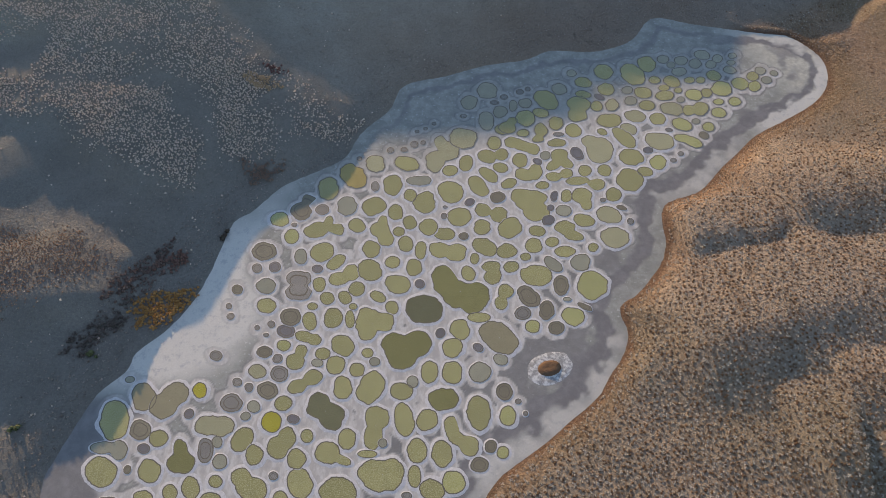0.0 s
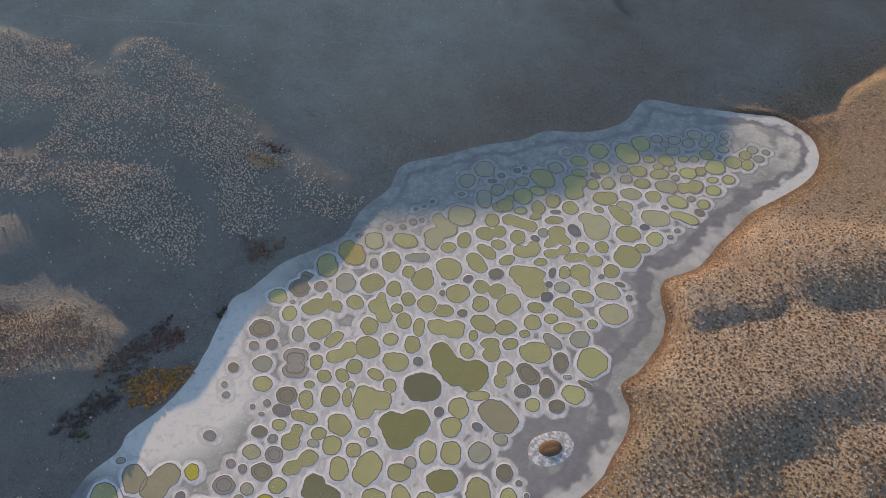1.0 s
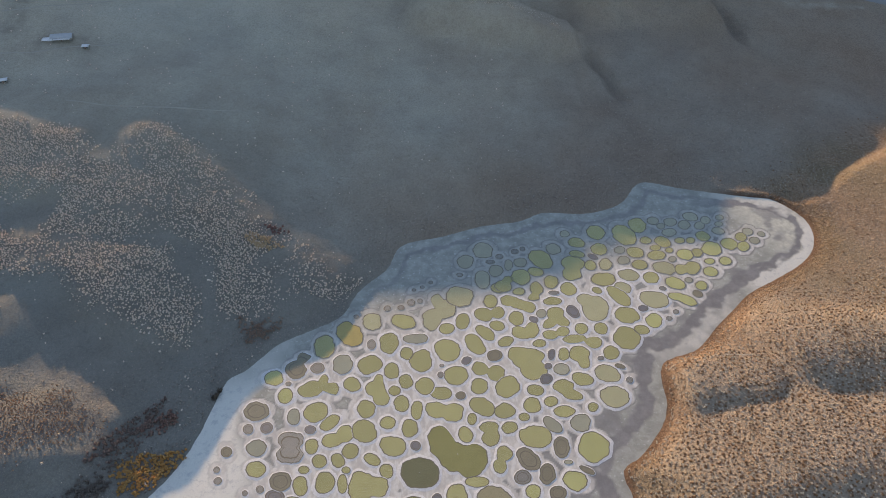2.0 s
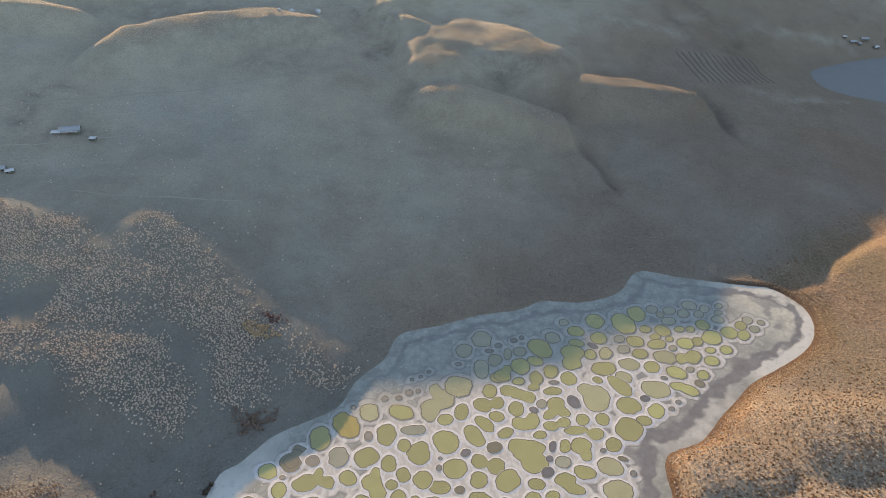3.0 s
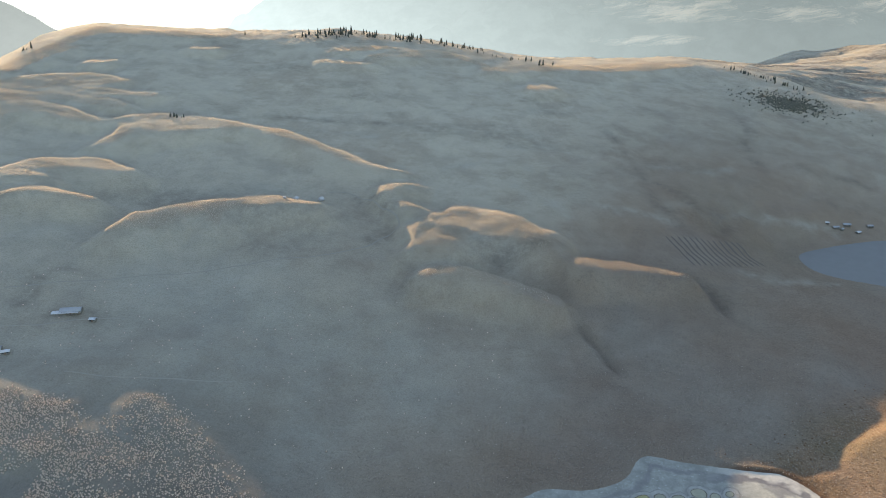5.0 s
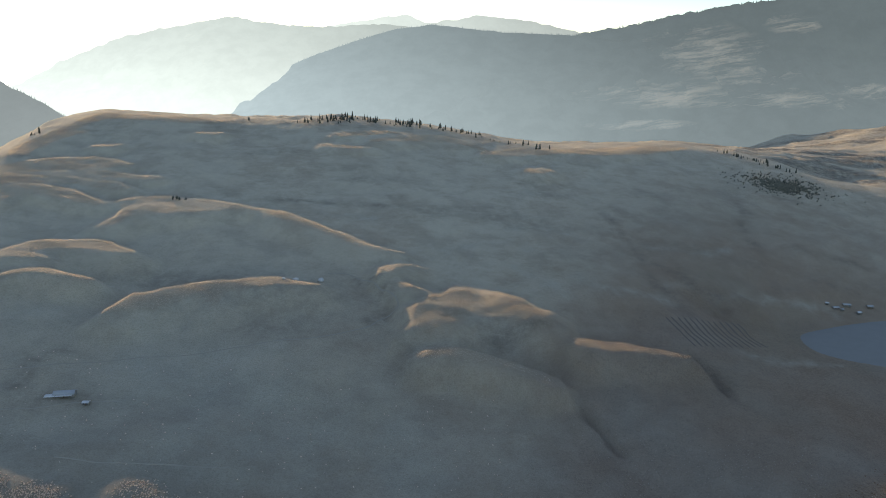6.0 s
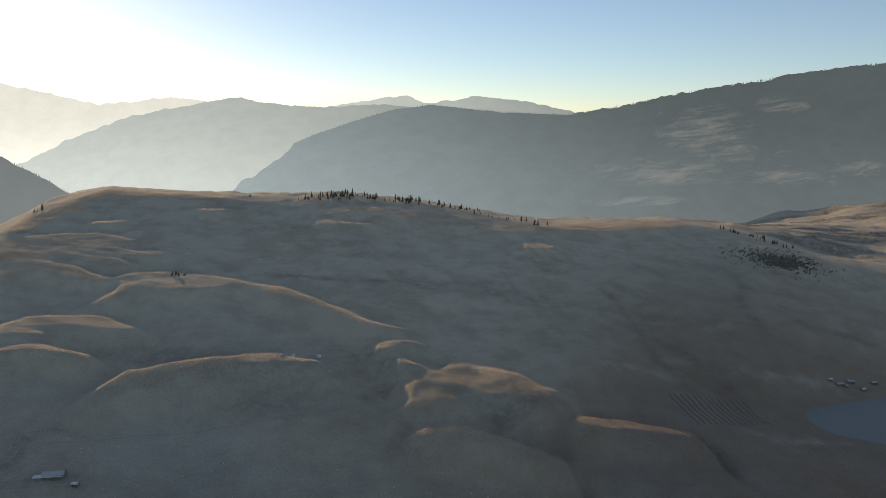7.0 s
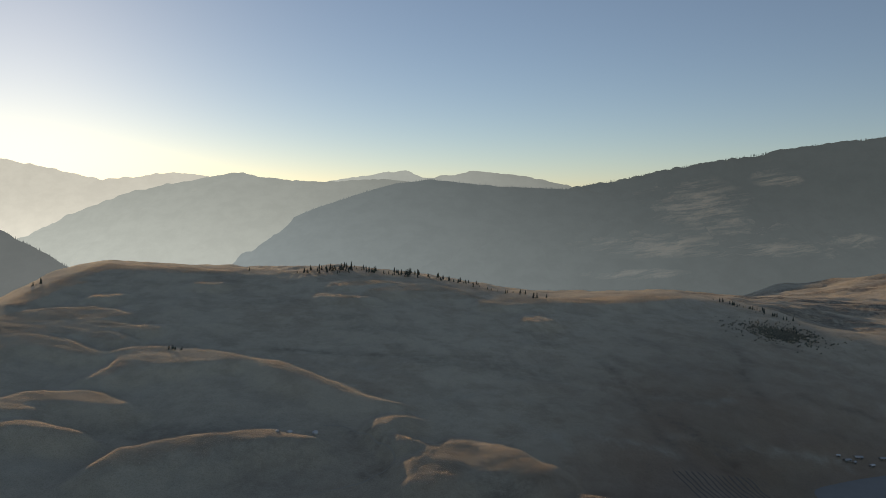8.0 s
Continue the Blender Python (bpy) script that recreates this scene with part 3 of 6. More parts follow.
def line_distance(x, y, pts):
    best = np.full(x.shape, 1e9)
    for (ax, ay), (bx, by) in zip(pts[:-1], pts[1:]):
        ex, ey = bx - ax, by - ay
        t = np.clip(((x - ax) * ex + (y - ay) * ey) / (ex * ex + ey * ey), 0, 1)
        best = np.minimum(best, np.hypot(x - ax - t * ex, y - ay - t * ey))
    return best


# pale grassy ribs and dark brushy swales of the shaded hillside
RIBS, SWALES = [], []
RIBS.append(((162, 877), (199, 849), (247, 857), (284, 844)))
RIBS.append(((277, 886), (315, 885), (344, 860)))
RIBS.append(((363, 884), (414, 888), (475, 891), (505, 889)))
RIBS.append(((88, 1014), (150, 1015), (199, 992)))
RIBS.append(((88, 886), (118, 860), (144, 828)))
RIBS.append(((281, 989), (349, 990), (415, 1017)))
RIBS.append(((-5, 924), (54, 950), (122, 938)))
RIBS.append(((333, 738), (378, 735), (432, 734)))
SWALES.append(((240, 1106), (256, 1018), (257, 917), (265, 875), (297, 867)))
SWALES.append(((270, 940), (301, 907), (325, 884), (345, 853)))
SWALES.append(((292, 868), (282, 815)))
SWALES.append(((251, 705), (272, 697), (279, 668)))
SWALES.append(((486, 1197), (458, 1096), (439, 1009)))
SWALES.append(((543, 1292), (577, 1258), (606, 1222)))
SWALES.append(((36, 731), (76, 724), (129, 739)))
SWALES.append(((511, 1043), (557, 1020), (598, 1003)))
SWALES.append(((503, 953), (544, 940)))
RIBS.append(((-101, 771), (-84, 765)))
RIBS.append(((-380, 619), (-278, 640), (-203, 657), (-152, 661)))
RIBS.append(((-311, 693), (-295, 698)))
RIBS.append(((-409, 704), (-379, 718), (-329, 694)))
RIBS.append(((-192, 1012), (-115, 1009), (-38, 997)))
SWALES.append(((-107, 835), (-74, 801), (-59, 768), (-85, 733)))
SWALES.append(((-373, 588), (-372, 624), (-358, 648)))
SWALES.append(((-337, 572), (-310, 576), (-302, 591)))
SWALES.append(((-43, 687), (-45, 642)))
SWALES.append(((-249, 1049), (-146, 1056), (-39, 1047)))
GRID = {}


def build_ground():
    xs = axis(((-5000, -1600, 100), (-1600, -800, 20), (-800, -420, 8), (-420, 480, 3.0), (480, 900, 8), (900, 2000, 20), (2000, 5000, 100)))
    ys = axis(((-5000, -400, 200), (-400, 40, 20), (40, 640, 3.0), (640, 1200, 6), (1200, 2000, 10), (2000, 2600, 25), (2600, 5000, 100)))
    x, y, faces = sheet(xs, ys)
    z, d, dp, on = land(x, y)
    GRID.update(xs=xs, ys=ys, z=z.reshape(len(ys), len(xs)))
    s, u = SX * x + SY * y, SY * x - SX * y
    cross = 0.779 * (x - AXIS_X) - 0.627 * (y - AXIS_Y)
    east = smooth(cross, 0, 60) * (1 - smooth(s - low_edge(u) + 40 * fbm(x, y, 60, 3), 20, 70))
    sage = (1 - east) * np.clip(0.86 + 0.5 * fbm(x, y, 150, 4), 0, 1)
    # sunlit brows turn strawier: part of their light is put into the colour
    sage = sage * (1 - 0.6 * smooth(on, 0.6, 1.0) * smooth(s, 500, 600))
    r, az = np.hypot(x, y), np.degrees(np.arctan2(x, y))
    sage = sage * (1 - 0.75 * smooth(r, 1650, 1800) * smooth(az, 15, 22))
    me = mesh_from("ground", np.stack([x, y, z], 1), faces, GROUND)
    add_attr(me, "sage", sage)
    # painted haze: grows with distance, strongest on the sun's side
    add_attr(me, "haze_pale", smooth(r + 60 * fbm(x, y, 60, 5) - 600 * smooth(az, 2, 22), 170, 1130))
    add_attr(me, "cut", (1 - smooth(d + 3 * fbm(x, y, 12, 3), 2, 5)) * smooth(cross, 0, 30))
    # where shade is painted in: west slopes, west shore, under the heath
    west = (0.55 - 0.25 * smooth(y, 330, 430)) * (1 - smooth(y + 0.9 * x + 60 * fbm(x, y, 70, 4), 250, 400)) * (1 - smooth(cross, -40, 0)) * (1 - smooth(s, 520, 600))
    shore = 0.6 * (1 - smooth(d + 30 * fbm(x, y, 40, 4), 15, 75)) * (1 - smooth(cross, -40, 0)) * (1 - 0.85 * smooth(y, 290, 360))
    add_attr(me, "shade_dark", np.maximum(np.maximum(west, shore), 1.15 * scrub_cover(x, y, HEATH_FIELD)))
    add_attr(me, "brown", np.clip(0.15 + 0.65 * np.maximum(np.maximum(smooth(u + 120 * fbm(x, y, 120, 3), 140, 380), 0.9 * (1 - smooth(d + 60 * fbm(x + 70, y, 60, 3), 40, 150)) * smooth(u, 90, 190)), 0.6 * smooth(s, 600, 1000)) + 0.4 * fbm(x, y, 90, 4), 0, 1))
    jx, jy = x + 14 * fbm(x, y, 30, 4), y + 14 * fbm(x + 200, y, 30, 4)
    rib, swale_shade = np.zeros_like(x), np.zeros_like(x)
    hill = (s > 420) & (r < 1500)
    for pts in RIBS:
        rib[hill] = np.maximum(rib[hill], np.exp(-(line_distance(jx[hill], jy[hill], spline(pts, False, 4)) / 9) ** 2))
    for pts in SWALES:
        swale_shade[hill] = np.maximum(swale_shade[hill], np.exp(-(line_distance(jx[hill], jy[hill], spline(pts, False, 4)) / 11) ** 2))
    add_attr(me, "rib", rib * np.clip(0.6 + 1.2 * fbm(x, y, 25, 4), 0, 1))
    # brushy swales, and shaded hollows of the far benches painted as dark streaks
    add_attr(me, "swale_shade", np.maximum(swale_shade * np.clip(0.75 + fbm(x, y, 25, 4), 0, 1), np.maximum(0.6 * smooth(fbm(x + 900, y * 1.8, 130, 5), 0.05, 0.6), 1.5 * smooth(fbm(x * 0.22, y * 1.1, 70, 4), -0.05, 0.2) * smooth(r, 1620, 1750) * smooth(az, 15, 20)) * smooth(s, 480, 600)))
    ring = 0.5 + 0.5 * np.sin(d * 1.1 + 5 * fbm(x, y, 30, 3))
    orange = smooth(y - 0.25 * x + 60 * fbm(x, y, 80, 3), 240, 330)
    add_attr(me, "bank", np.clip((1 - smooth(d + 10 * fbm(x, y, 18, 3), 6, 16)) * (0.55 + 0.45 * ring) + 0.75 * orange, 0, 1))
    return tagged(new("ground", me), "rolling hillside of dry ochre grass and sagebrush", "ground", kind="structure")


ground = build_ground()


def ground_z(x, y):
    """Height of the built ground at places x, y."""
    x, y = np.asarray(x, dtype=float), np.asarray(y, dtype=float)
    xs, ys, z = GRID["xs"], GRID["ys"], GRID["z"]
    i = np.clip(np.searchsorted(xs, x) - 1, 0, len(xs) - 2)
    j = np.clip(np.searchsorted(ys, y) - 1, 0, len(ys) - 2)
    fx, fy = (x - xs[i]) / (xs[i + 1] - xs[i]), (y - ys[j]) / (ys[j + 1] - ys[j])
    return (z[j, i] * (1 - fx) + z[j, i + 1] * fx) * (1 - fy) + (z[j + 1, i] * (1 - fx) + z[j + 1, i + 1] * fx) * fy


def water_material(name, color, rough=0.12):
    m = Nodes(name, rough, 0.5)
    n = m.noise(0.08, 3)
    m.bump(m.noise(1.5, 3), 0.02)
    return m.color(m.mix(n, color, tuple(v * 1.25 for v in color)))


def build_pond():
    x, y, faces = sheet(np.arange(POND[:, 0].min() - 10, POND[:, 0].max() + 11, 10), np.arange(POND[:, 1].min() - 10, POND[:, 1].max() + 11, 10))
    d = inside_distance(x, y, POND, 60.0)
    faces = faces[(d < 12)[faces].all(1)]
    return tagged(new("pond", mesh_from("pond", np.stack([x, y, np.full_like(x, POND_Z - 0.4)], 1), faces, water_material("pond_water", (0.17, 0.165, 0.15), 0.5))),
                  "still grey-blue pond below the hillside", "water", kind="structure")


pond = build_pond()

# ---- distant mountains ----


def treeline(crest, dist, spacing, tall, material, label, seed):
    """A ragged fringe of small conifers along a far crest, as one mesh."""
    rng = np.random.RandomState(seed)
    cx, cz = [c[0] for c in crest], [c[1] for c in crest]
    x = np.arange(cx[0], cx[-1], spacing)
    x = x + rng.uniform(-0.8, 0.8, len(x)) * spacing
    x = x[rng.rand(len(x)) < np.clip(0.95 + 0.9 * fbm(x, x * 0 + 7 * seed, 160, 3), 0.3, 1)]
    z, h = np.interp(x, cx, cz), tall * rng.uniform(0.4, 1.1, len(x))
    y = dist - rng.uniform(0, 12, len(x))
    th = np.linspace(0, 2 * math.pi, 5, endpoint=False)
    rim = np.stack([x[:, None] + 0.3 * h[:, None] * np.cos(th), y[:, None] + 0.3 * h[:, None] * np.sin(th), (z - 8)[:, None] + 0 * th], -1)
    top = np.stack([x, y, z + h], -1)[:, None]
    v = np.concatenate([rim, top], 1).reshape(-1, 3)
    f = np.array([(i, (i + 1) % 5, 5) for i in range(5)])[None] + (np.arange(len(x)) * 6)[:, None, None]
    return tagged(new("treeline", mesh_from("treeline", v, f.reshape(-1, 3), material, False)), label, "trees", kind="stuff")


def skyline(name, dist, crest, material, label, foot=-40, rough=1.0, depth=0.35, seed=0, trees=0):
    """A mountain ridge: crest gives (x, height) along a line that far ahead."""
    cx, cz = [c[0] for c in crest], [c[1] for c in crest]
    xs = np.arange(cx[0], cx[-1] + 1, dist / 260)
    vs = np.concatenate([np.linspace(-1, 0, 34), np.linspace(0.15, 1, 6)])
    gx, gv = np.meshgrid(xs, vs)
    top = np.interp(gx, cx, cz)
    n1 = fbm(gx + 900 * seed, gv * dist * depth * 0.8, dist * 0.12, 5, 0.55)
    fall = np.where(gv < 0, np.maximum(-gv, 0) ** 0.85, gv)
    z = top - (top - foot) * fall + rough * dist * 0.045 * n1 * np.sin(np.clip(np.abs(gv), 0, 1) * math.pi) + rough * dist * 0.003 * fbm(gx + 77 * seed, gv * 50, dist * 0.01, 3) + rough * dist * 0.012 * np.abs(fbm(gx + 40 * seed, gv * dist * depth, dist * 0.05, 4)) * np.clip(-6 * gv, 0, 1)
    y = dist + gv * dist * depth * np.where(gv < 0, 1.0, 0.25)
    i = np.arange(gx.size).reshape(gx.shape)
    faces = np.stack([i[:-1, :-1], i[:-1, 1:], i[1:, 1:], i[1:, :-1]], -1).reshape(-1, 4)
    me = mesh_from(name, np.stack([gx.ravel(), y.ravel(), z.ravel()], 1), faces, material)
    if trees:
        treeline(crest, dist, trees, 1.6 * trees, material, "dark conifers along a hazy mountain crest", seed)
    return tagged(new(name, me), label, "mountain", kind="structure")


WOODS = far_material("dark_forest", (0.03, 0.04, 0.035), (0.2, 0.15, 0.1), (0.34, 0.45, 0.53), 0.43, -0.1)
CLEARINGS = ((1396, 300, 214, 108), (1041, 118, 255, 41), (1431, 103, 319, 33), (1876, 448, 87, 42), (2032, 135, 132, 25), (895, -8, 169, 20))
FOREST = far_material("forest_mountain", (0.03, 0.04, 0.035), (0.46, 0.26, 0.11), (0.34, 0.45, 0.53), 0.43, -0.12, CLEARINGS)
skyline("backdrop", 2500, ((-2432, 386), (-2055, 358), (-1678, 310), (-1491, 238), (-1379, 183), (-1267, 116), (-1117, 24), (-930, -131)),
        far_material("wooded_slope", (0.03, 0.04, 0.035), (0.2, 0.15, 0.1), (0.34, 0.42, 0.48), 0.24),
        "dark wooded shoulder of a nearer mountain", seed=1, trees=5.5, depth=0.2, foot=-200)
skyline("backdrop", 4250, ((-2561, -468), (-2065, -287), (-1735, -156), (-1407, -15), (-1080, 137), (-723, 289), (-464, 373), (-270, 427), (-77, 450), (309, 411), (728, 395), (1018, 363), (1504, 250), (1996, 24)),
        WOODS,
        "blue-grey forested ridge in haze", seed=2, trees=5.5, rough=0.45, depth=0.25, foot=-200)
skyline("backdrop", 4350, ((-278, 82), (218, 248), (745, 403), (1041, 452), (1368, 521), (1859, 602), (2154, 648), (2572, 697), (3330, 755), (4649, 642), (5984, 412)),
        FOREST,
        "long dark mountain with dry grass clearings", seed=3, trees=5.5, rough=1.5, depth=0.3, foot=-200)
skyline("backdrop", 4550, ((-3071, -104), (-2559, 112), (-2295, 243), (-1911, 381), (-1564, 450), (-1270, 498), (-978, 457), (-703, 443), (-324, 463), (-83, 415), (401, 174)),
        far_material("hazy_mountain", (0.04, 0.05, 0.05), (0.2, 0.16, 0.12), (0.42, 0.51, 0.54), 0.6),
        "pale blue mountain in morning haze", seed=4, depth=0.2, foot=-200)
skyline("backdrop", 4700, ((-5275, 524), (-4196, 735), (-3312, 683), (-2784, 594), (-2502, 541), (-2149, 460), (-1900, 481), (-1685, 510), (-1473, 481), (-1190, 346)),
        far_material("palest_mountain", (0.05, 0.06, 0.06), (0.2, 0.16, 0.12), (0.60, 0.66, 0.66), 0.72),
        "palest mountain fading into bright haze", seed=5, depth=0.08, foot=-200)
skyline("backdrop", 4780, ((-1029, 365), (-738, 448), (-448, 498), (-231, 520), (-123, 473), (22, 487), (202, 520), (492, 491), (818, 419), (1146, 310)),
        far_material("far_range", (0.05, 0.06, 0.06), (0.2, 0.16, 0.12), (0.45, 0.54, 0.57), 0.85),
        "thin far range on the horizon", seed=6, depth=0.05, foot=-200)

# ---- the lake's mineral pools ----


def part(name, verts, faces, material, parent, label="", smooth_shade=True):
    ob = new(name, mesh_from(name, verts, faces, material, smooth_shade))
    ob.parent = parent
    if label:
        tagged(ob, label)
    return ob


def pool_material(name, color, speck, rough=0.18):
    m = Nodes(name, rough, 0.4)
    shade = m.mix(m.rnd(), tuple(v * 0.88 for v in color), tuple(v * 1.14 for v in color))
    cloud = m.noise(0.16, 4, 0.6)
    c = m.mix(m.ramp(cloud, 0.35, 0.7, 0.0, 0.4), shade, tuple(v * 0.72 for v in color))
    dots = m.noise(1.7, 4, 0.8)
    c = m.mix(m.ramp(dots, 0.50, 0.60, 0.0, 0.9), c, tuple(v * 1.12 for v in speck))
    c = m.mix(m.ramp(dots, 0.46, 0.36, 0.0, 0.5), c, tuple(v * 0.62 for v in color))
    c = m.mix(m.ramp(m.noise(0.9, 2, 0.6), 0.60, 0.66, 0.0, 0.35), c, tuple(v * 0.6 for v in color))
    m.bump(dots, 0.10)
    return m.color(c)


def rim_material():
    m = Nodes("rim_crust", 0.85, 0.25)
    n = m.noise(0.8, 5, 0.65)
    return m.color(m.mix(m.ramp(n, 0.3, 0.75), (0.70, 0.68, 0.655), (0.55, 0.52, 0.495)))


def edge_material():
    m = Nodes("wet_mud_edge", 0.6, 0.4)
    return m.color(m.mix(m.noise(0.9, 4), (0.10, 0.085, 0.055), (0.19, 0.165, 0.12)))


RIM, EDGE = rim_material(), edge_material()
DULL_RIM = Nodes("dull_rim_crust", 0.9, 0.2)
DULL_RIM = DULL_RIM.color(DULL_RIM.mix(DULL_RIM.ramp(DULL_RIM.noise(0.5, 5, 0.65), 0.3, 0.75), (0.42, 0.40, 0.35), (0.30, 0.285, 0.25)))
POOL_KINDS = {
    "y": ("olive-yellow mineral pool with a white salt rim", pool_material("olive_water", (0.385, 0.355, 0.15), (0.50, 0.46, 0.25))),
    "d": ("broad dark olive mineral pool with a salt rim", pool_material("deep_olive_water", (0.275, 0.255, 0.10), (0.31, 0.29, 0.12), 0.12)),
    "D": ("deep murky green mineral pool with a salt rim", pool_material("murky_water", (0.20, 0.19, 0.10), (0.22, 0.21, 0.11), 0.1)),
    "l": ("pale lime-yellow mineral pool with a salt rim", pool_material("lime_water", (0.45, 0.43, 0.17), (0.50, 0.48, 0.26))),
    "Y": ("bright yellow mineral pool with a salt rim", pool_material("yellow_water", (0.46, 0.40, 0.05), (0.5, 0.44, 0.09))),
    "p": ("pale yellow-grey shallow mineral pool", pool_material("pale_water", (0.43, 0.395, 0.22), (0.48, 0.45, 0.29))),
    "o": ("ochre-yellow mineral pool beside the shore", pool_material("ochre_water", (0.46, 0.36, 0.13), (0.38, 0.3, 0.12))),
    "t": ("tan shallow mineral pool with dark specks", pool_material("tan_water", (0.40, 0.35, 0.21), (0.26, 0.23, 0.13))),
    "h": ("grey-green drying mineral pool", pool_material("greygreen_water", (0.39, 0.37, 0.26), (0.28, 0.27, 0.2))),
    "m": ("muddy brown-grey mineral pool", pool_material("muddy_water", (0.29, 0.255, 0.17), (0.19, 0.165, 0.12))),
    "g": ("dried grey mud pan with a salt rim", pool_material("grey_mud", (0.28, 0.265, 0.23), (0.15, 0.14, 0.12), 0.5)),
    "G": ("small dark grey mud pan", pool_material("dark_mud", (0.21, 0.20, 0.20), (0.12, 0.12, 0.12), 0.5)),
}


POOLS_MADE, LOBES = [], []


def pool(kind, *lobes):
    """A pool whose outline joins rounded lobes: middle x, y, half length, half width and turn."""
    label, water = POOL_KINDS[kind]
    area = [l[2] * l[3] for l in lobes]
    ox = sum(l[0] * a for l, a in zip(lobes, area)) / sum(area)
    oy = sum(l[1] * a for l, a in zip(lobes, area)) / sum(area)
    n = 84 if max(l[2] for l in lobes) > 4 else 36
    th = np.linspace(0, 2 * math.pi, n, endpoint=False)
    ring = np.arange(0.02, 1.0, 0.02)[:, None] * 2.6 * max(max(l[2] for l in lobes), max(math.hypot(l[0] - ox, l[1] - oy) for l in lobes))
    px, py = ox + ring * np.cos(th), oy + ring * np.sin(th)
    field = np.zeros_like(px)
    for lx, ly, a, b, turn in lobes:
        ca, sa = math.cos(radians(turn)), math.sin(radians(turn))
        q = np.hypot(((px - lx) * ca + (py - ly) * sa) / a, (-(px - lx) * sa + (py - ly) * ca) / b)
        field += np.exp(-7.0 * (q - 1))
    wet = field > 1
    last = np.maximum(np.where(wet, np.arange(len(ring))[:, None], -1).max(0), 1)
    r = ring[last, 0]
    step = ring[1, 0] - ring[0, 0]
    nxt = np.minimum(last + 1, len(ring) - 1)
    f0, f1 = np.log(field[last, np.arange(n)]), np.log(field[nxt, np.arange(n)])
    r = r + step * np.clip(f0 / np.maximum(f0 - f1, 1e-6), 0, 1)
    r = np.maximum(0.25 * r + 0.5 * (np.roll(r, 1) + np.roll(r, -1)) / 2 + 0.25 * r, 0.6)
    mean = r.mean()
    wx, wy = ox + r * np.cos(th), oy + r * np.sin(th)
    r = r + min(0.12 * mean, 1.0) * (1.8 * fbm(wx, wy, 5.5, 3) + 0.3 * fbm(wx + 30, wy, 1.9, 2))
    dull = oy - 0.35 * ox > 318 or oy + 2.0 * ox > 640
    width = min(0.75, 0.12 * mean + 0.22)
    lip = 1.1 * width * (1.0 + 0.7 * fbm(wx + 40, wy, 5.0, 3)) * (0.5 if kind in "gGmh" or dull else 1.0)
    base = new("mineral_pool")
    base.location = (ox, oy, 0.004 * (len(POOLS_MADE) % 12))
    POOLS_MADE.append(base)
    LOBES.extend(lobes)
    tagged(base, label, "pool", "mineral pools in the salt crust")

    def loops(radii, heights):
        v = np.concatenate([np.stack([q * np.cos(th), q * np.sin(th), np.full(n, 0.0) + h], 1) for q, h in zip(radii, heights)])
        i = np.arange(n)
        j = (i + 1) % n
        f = np.concatenate([np.stack([k * n + i, (k + 1) * n + i, (k + 1) * n + j, k * n + j], 1) for k in range(len(radii) - 1)])
        return v, f

    inner = r - np.minimum(0.25 + 0.45 * width, 0.3 * r)
    v, f = loops([inner * 0.02, inner * 0.5, inner + 0.05], [0.03, 0.03, 0.03])
    part("water", v, f, water, base)
    v, f = loops([inner - 0.05, inner + 0.1, r + 0.02], [0.01, 0.034, 0.036])
    part("mud_edge", v, f, EDGE, base, "dark wet mud edge")
    if kind in "gGm" and mean > 1.2:
        v, f = loops([inner * 0.66, inner * 0.72, inner * 0.80], [0.026, 0.037, 0.026])
        part("mud_ring", v, f, EDGE, base, "dark drying ring in the mud")
    v, f = loops([r, r + 0.35 * lip, r + 0.9 * lip, r + 2.0 * lip], [0.03, 0.018, -0.03, -0.115])
    part("salt_rim", v, f, DULL_RIM if dull else RIM, base, "dull grey crust rim" if dull else "raised white salt rim")



pool("p", (-47.4, 315.1, 7.5, 6.1, 115))
pool("y", (-27.5, 315.2, 8.4, 6.0, 159))
pool("o", (-60.5, 304.6, 10.7, 7.3, 122))
pool("y", (-74.6, 294.4, 9.1, 6.5, 101))
pool("m", (-86.1, 286.3, 4.2, 3.5, 165), (-89.7, 276.2, 7.1, 6.0, 114))
pool("l", (-101.2, 270.5, 6.1, 5.4, 136))
pool("g", (-76.7, 278.0, 4.2, 3.8, 149))
pool("h", (-62.3, 280.7, 7.5, 6.1, 103))
pool("y", (-45.9, 280.9, 7.4, 6.8, 52))
pool("y", (-35.5, 297.5, 8.7, 5.9, 94))
pool("g", (-46.2, 296.5, 4.1, 2.8, 96))
pool("h", (-19.2, 301.3, 8.0, 4.1, 0))
pool("y", (-24.4, 289.5, 4.9, 4.3, 97))
pool("y", (-15.3, 284.2, 8.4, 6.8, 93))
pool("y", (-32.4, 276.2, 6.5, 4.4, 94))
pool("y", (-23.9, 268.6, 5.1, 4.4, 96))
pool("y", (-78.7, 262.3, 7.2, 5.9, 11), (-71.6, 268.2, 4.7, 3.0, 99), (-65.4, 263.2, 5.0, 3.3, 98))
pool("y", (-55.3, 265.8, 5.7, 4.8, 130))
pool("y", (-40.1, 270.2, 3.8, 2.7, 96), (-41.1, 263.4, 6.1, 5.8, 150), (-37.3, 256.0, 5.4, 4.9, 108))
pool("y", (-30.3, 261.9, 3.8, 3.5, 105))
pool("l", (-92.4, 257.6, 5.6, 4.2, 106))
pool("y", (-12.8, 265.4, 6.3, 5.7, 94))
pool("g", (-92.2, 266.3, 1.9, 1.6, 156))
pool("p", (8.2, 337.5, 9.6, 8.6, 132))
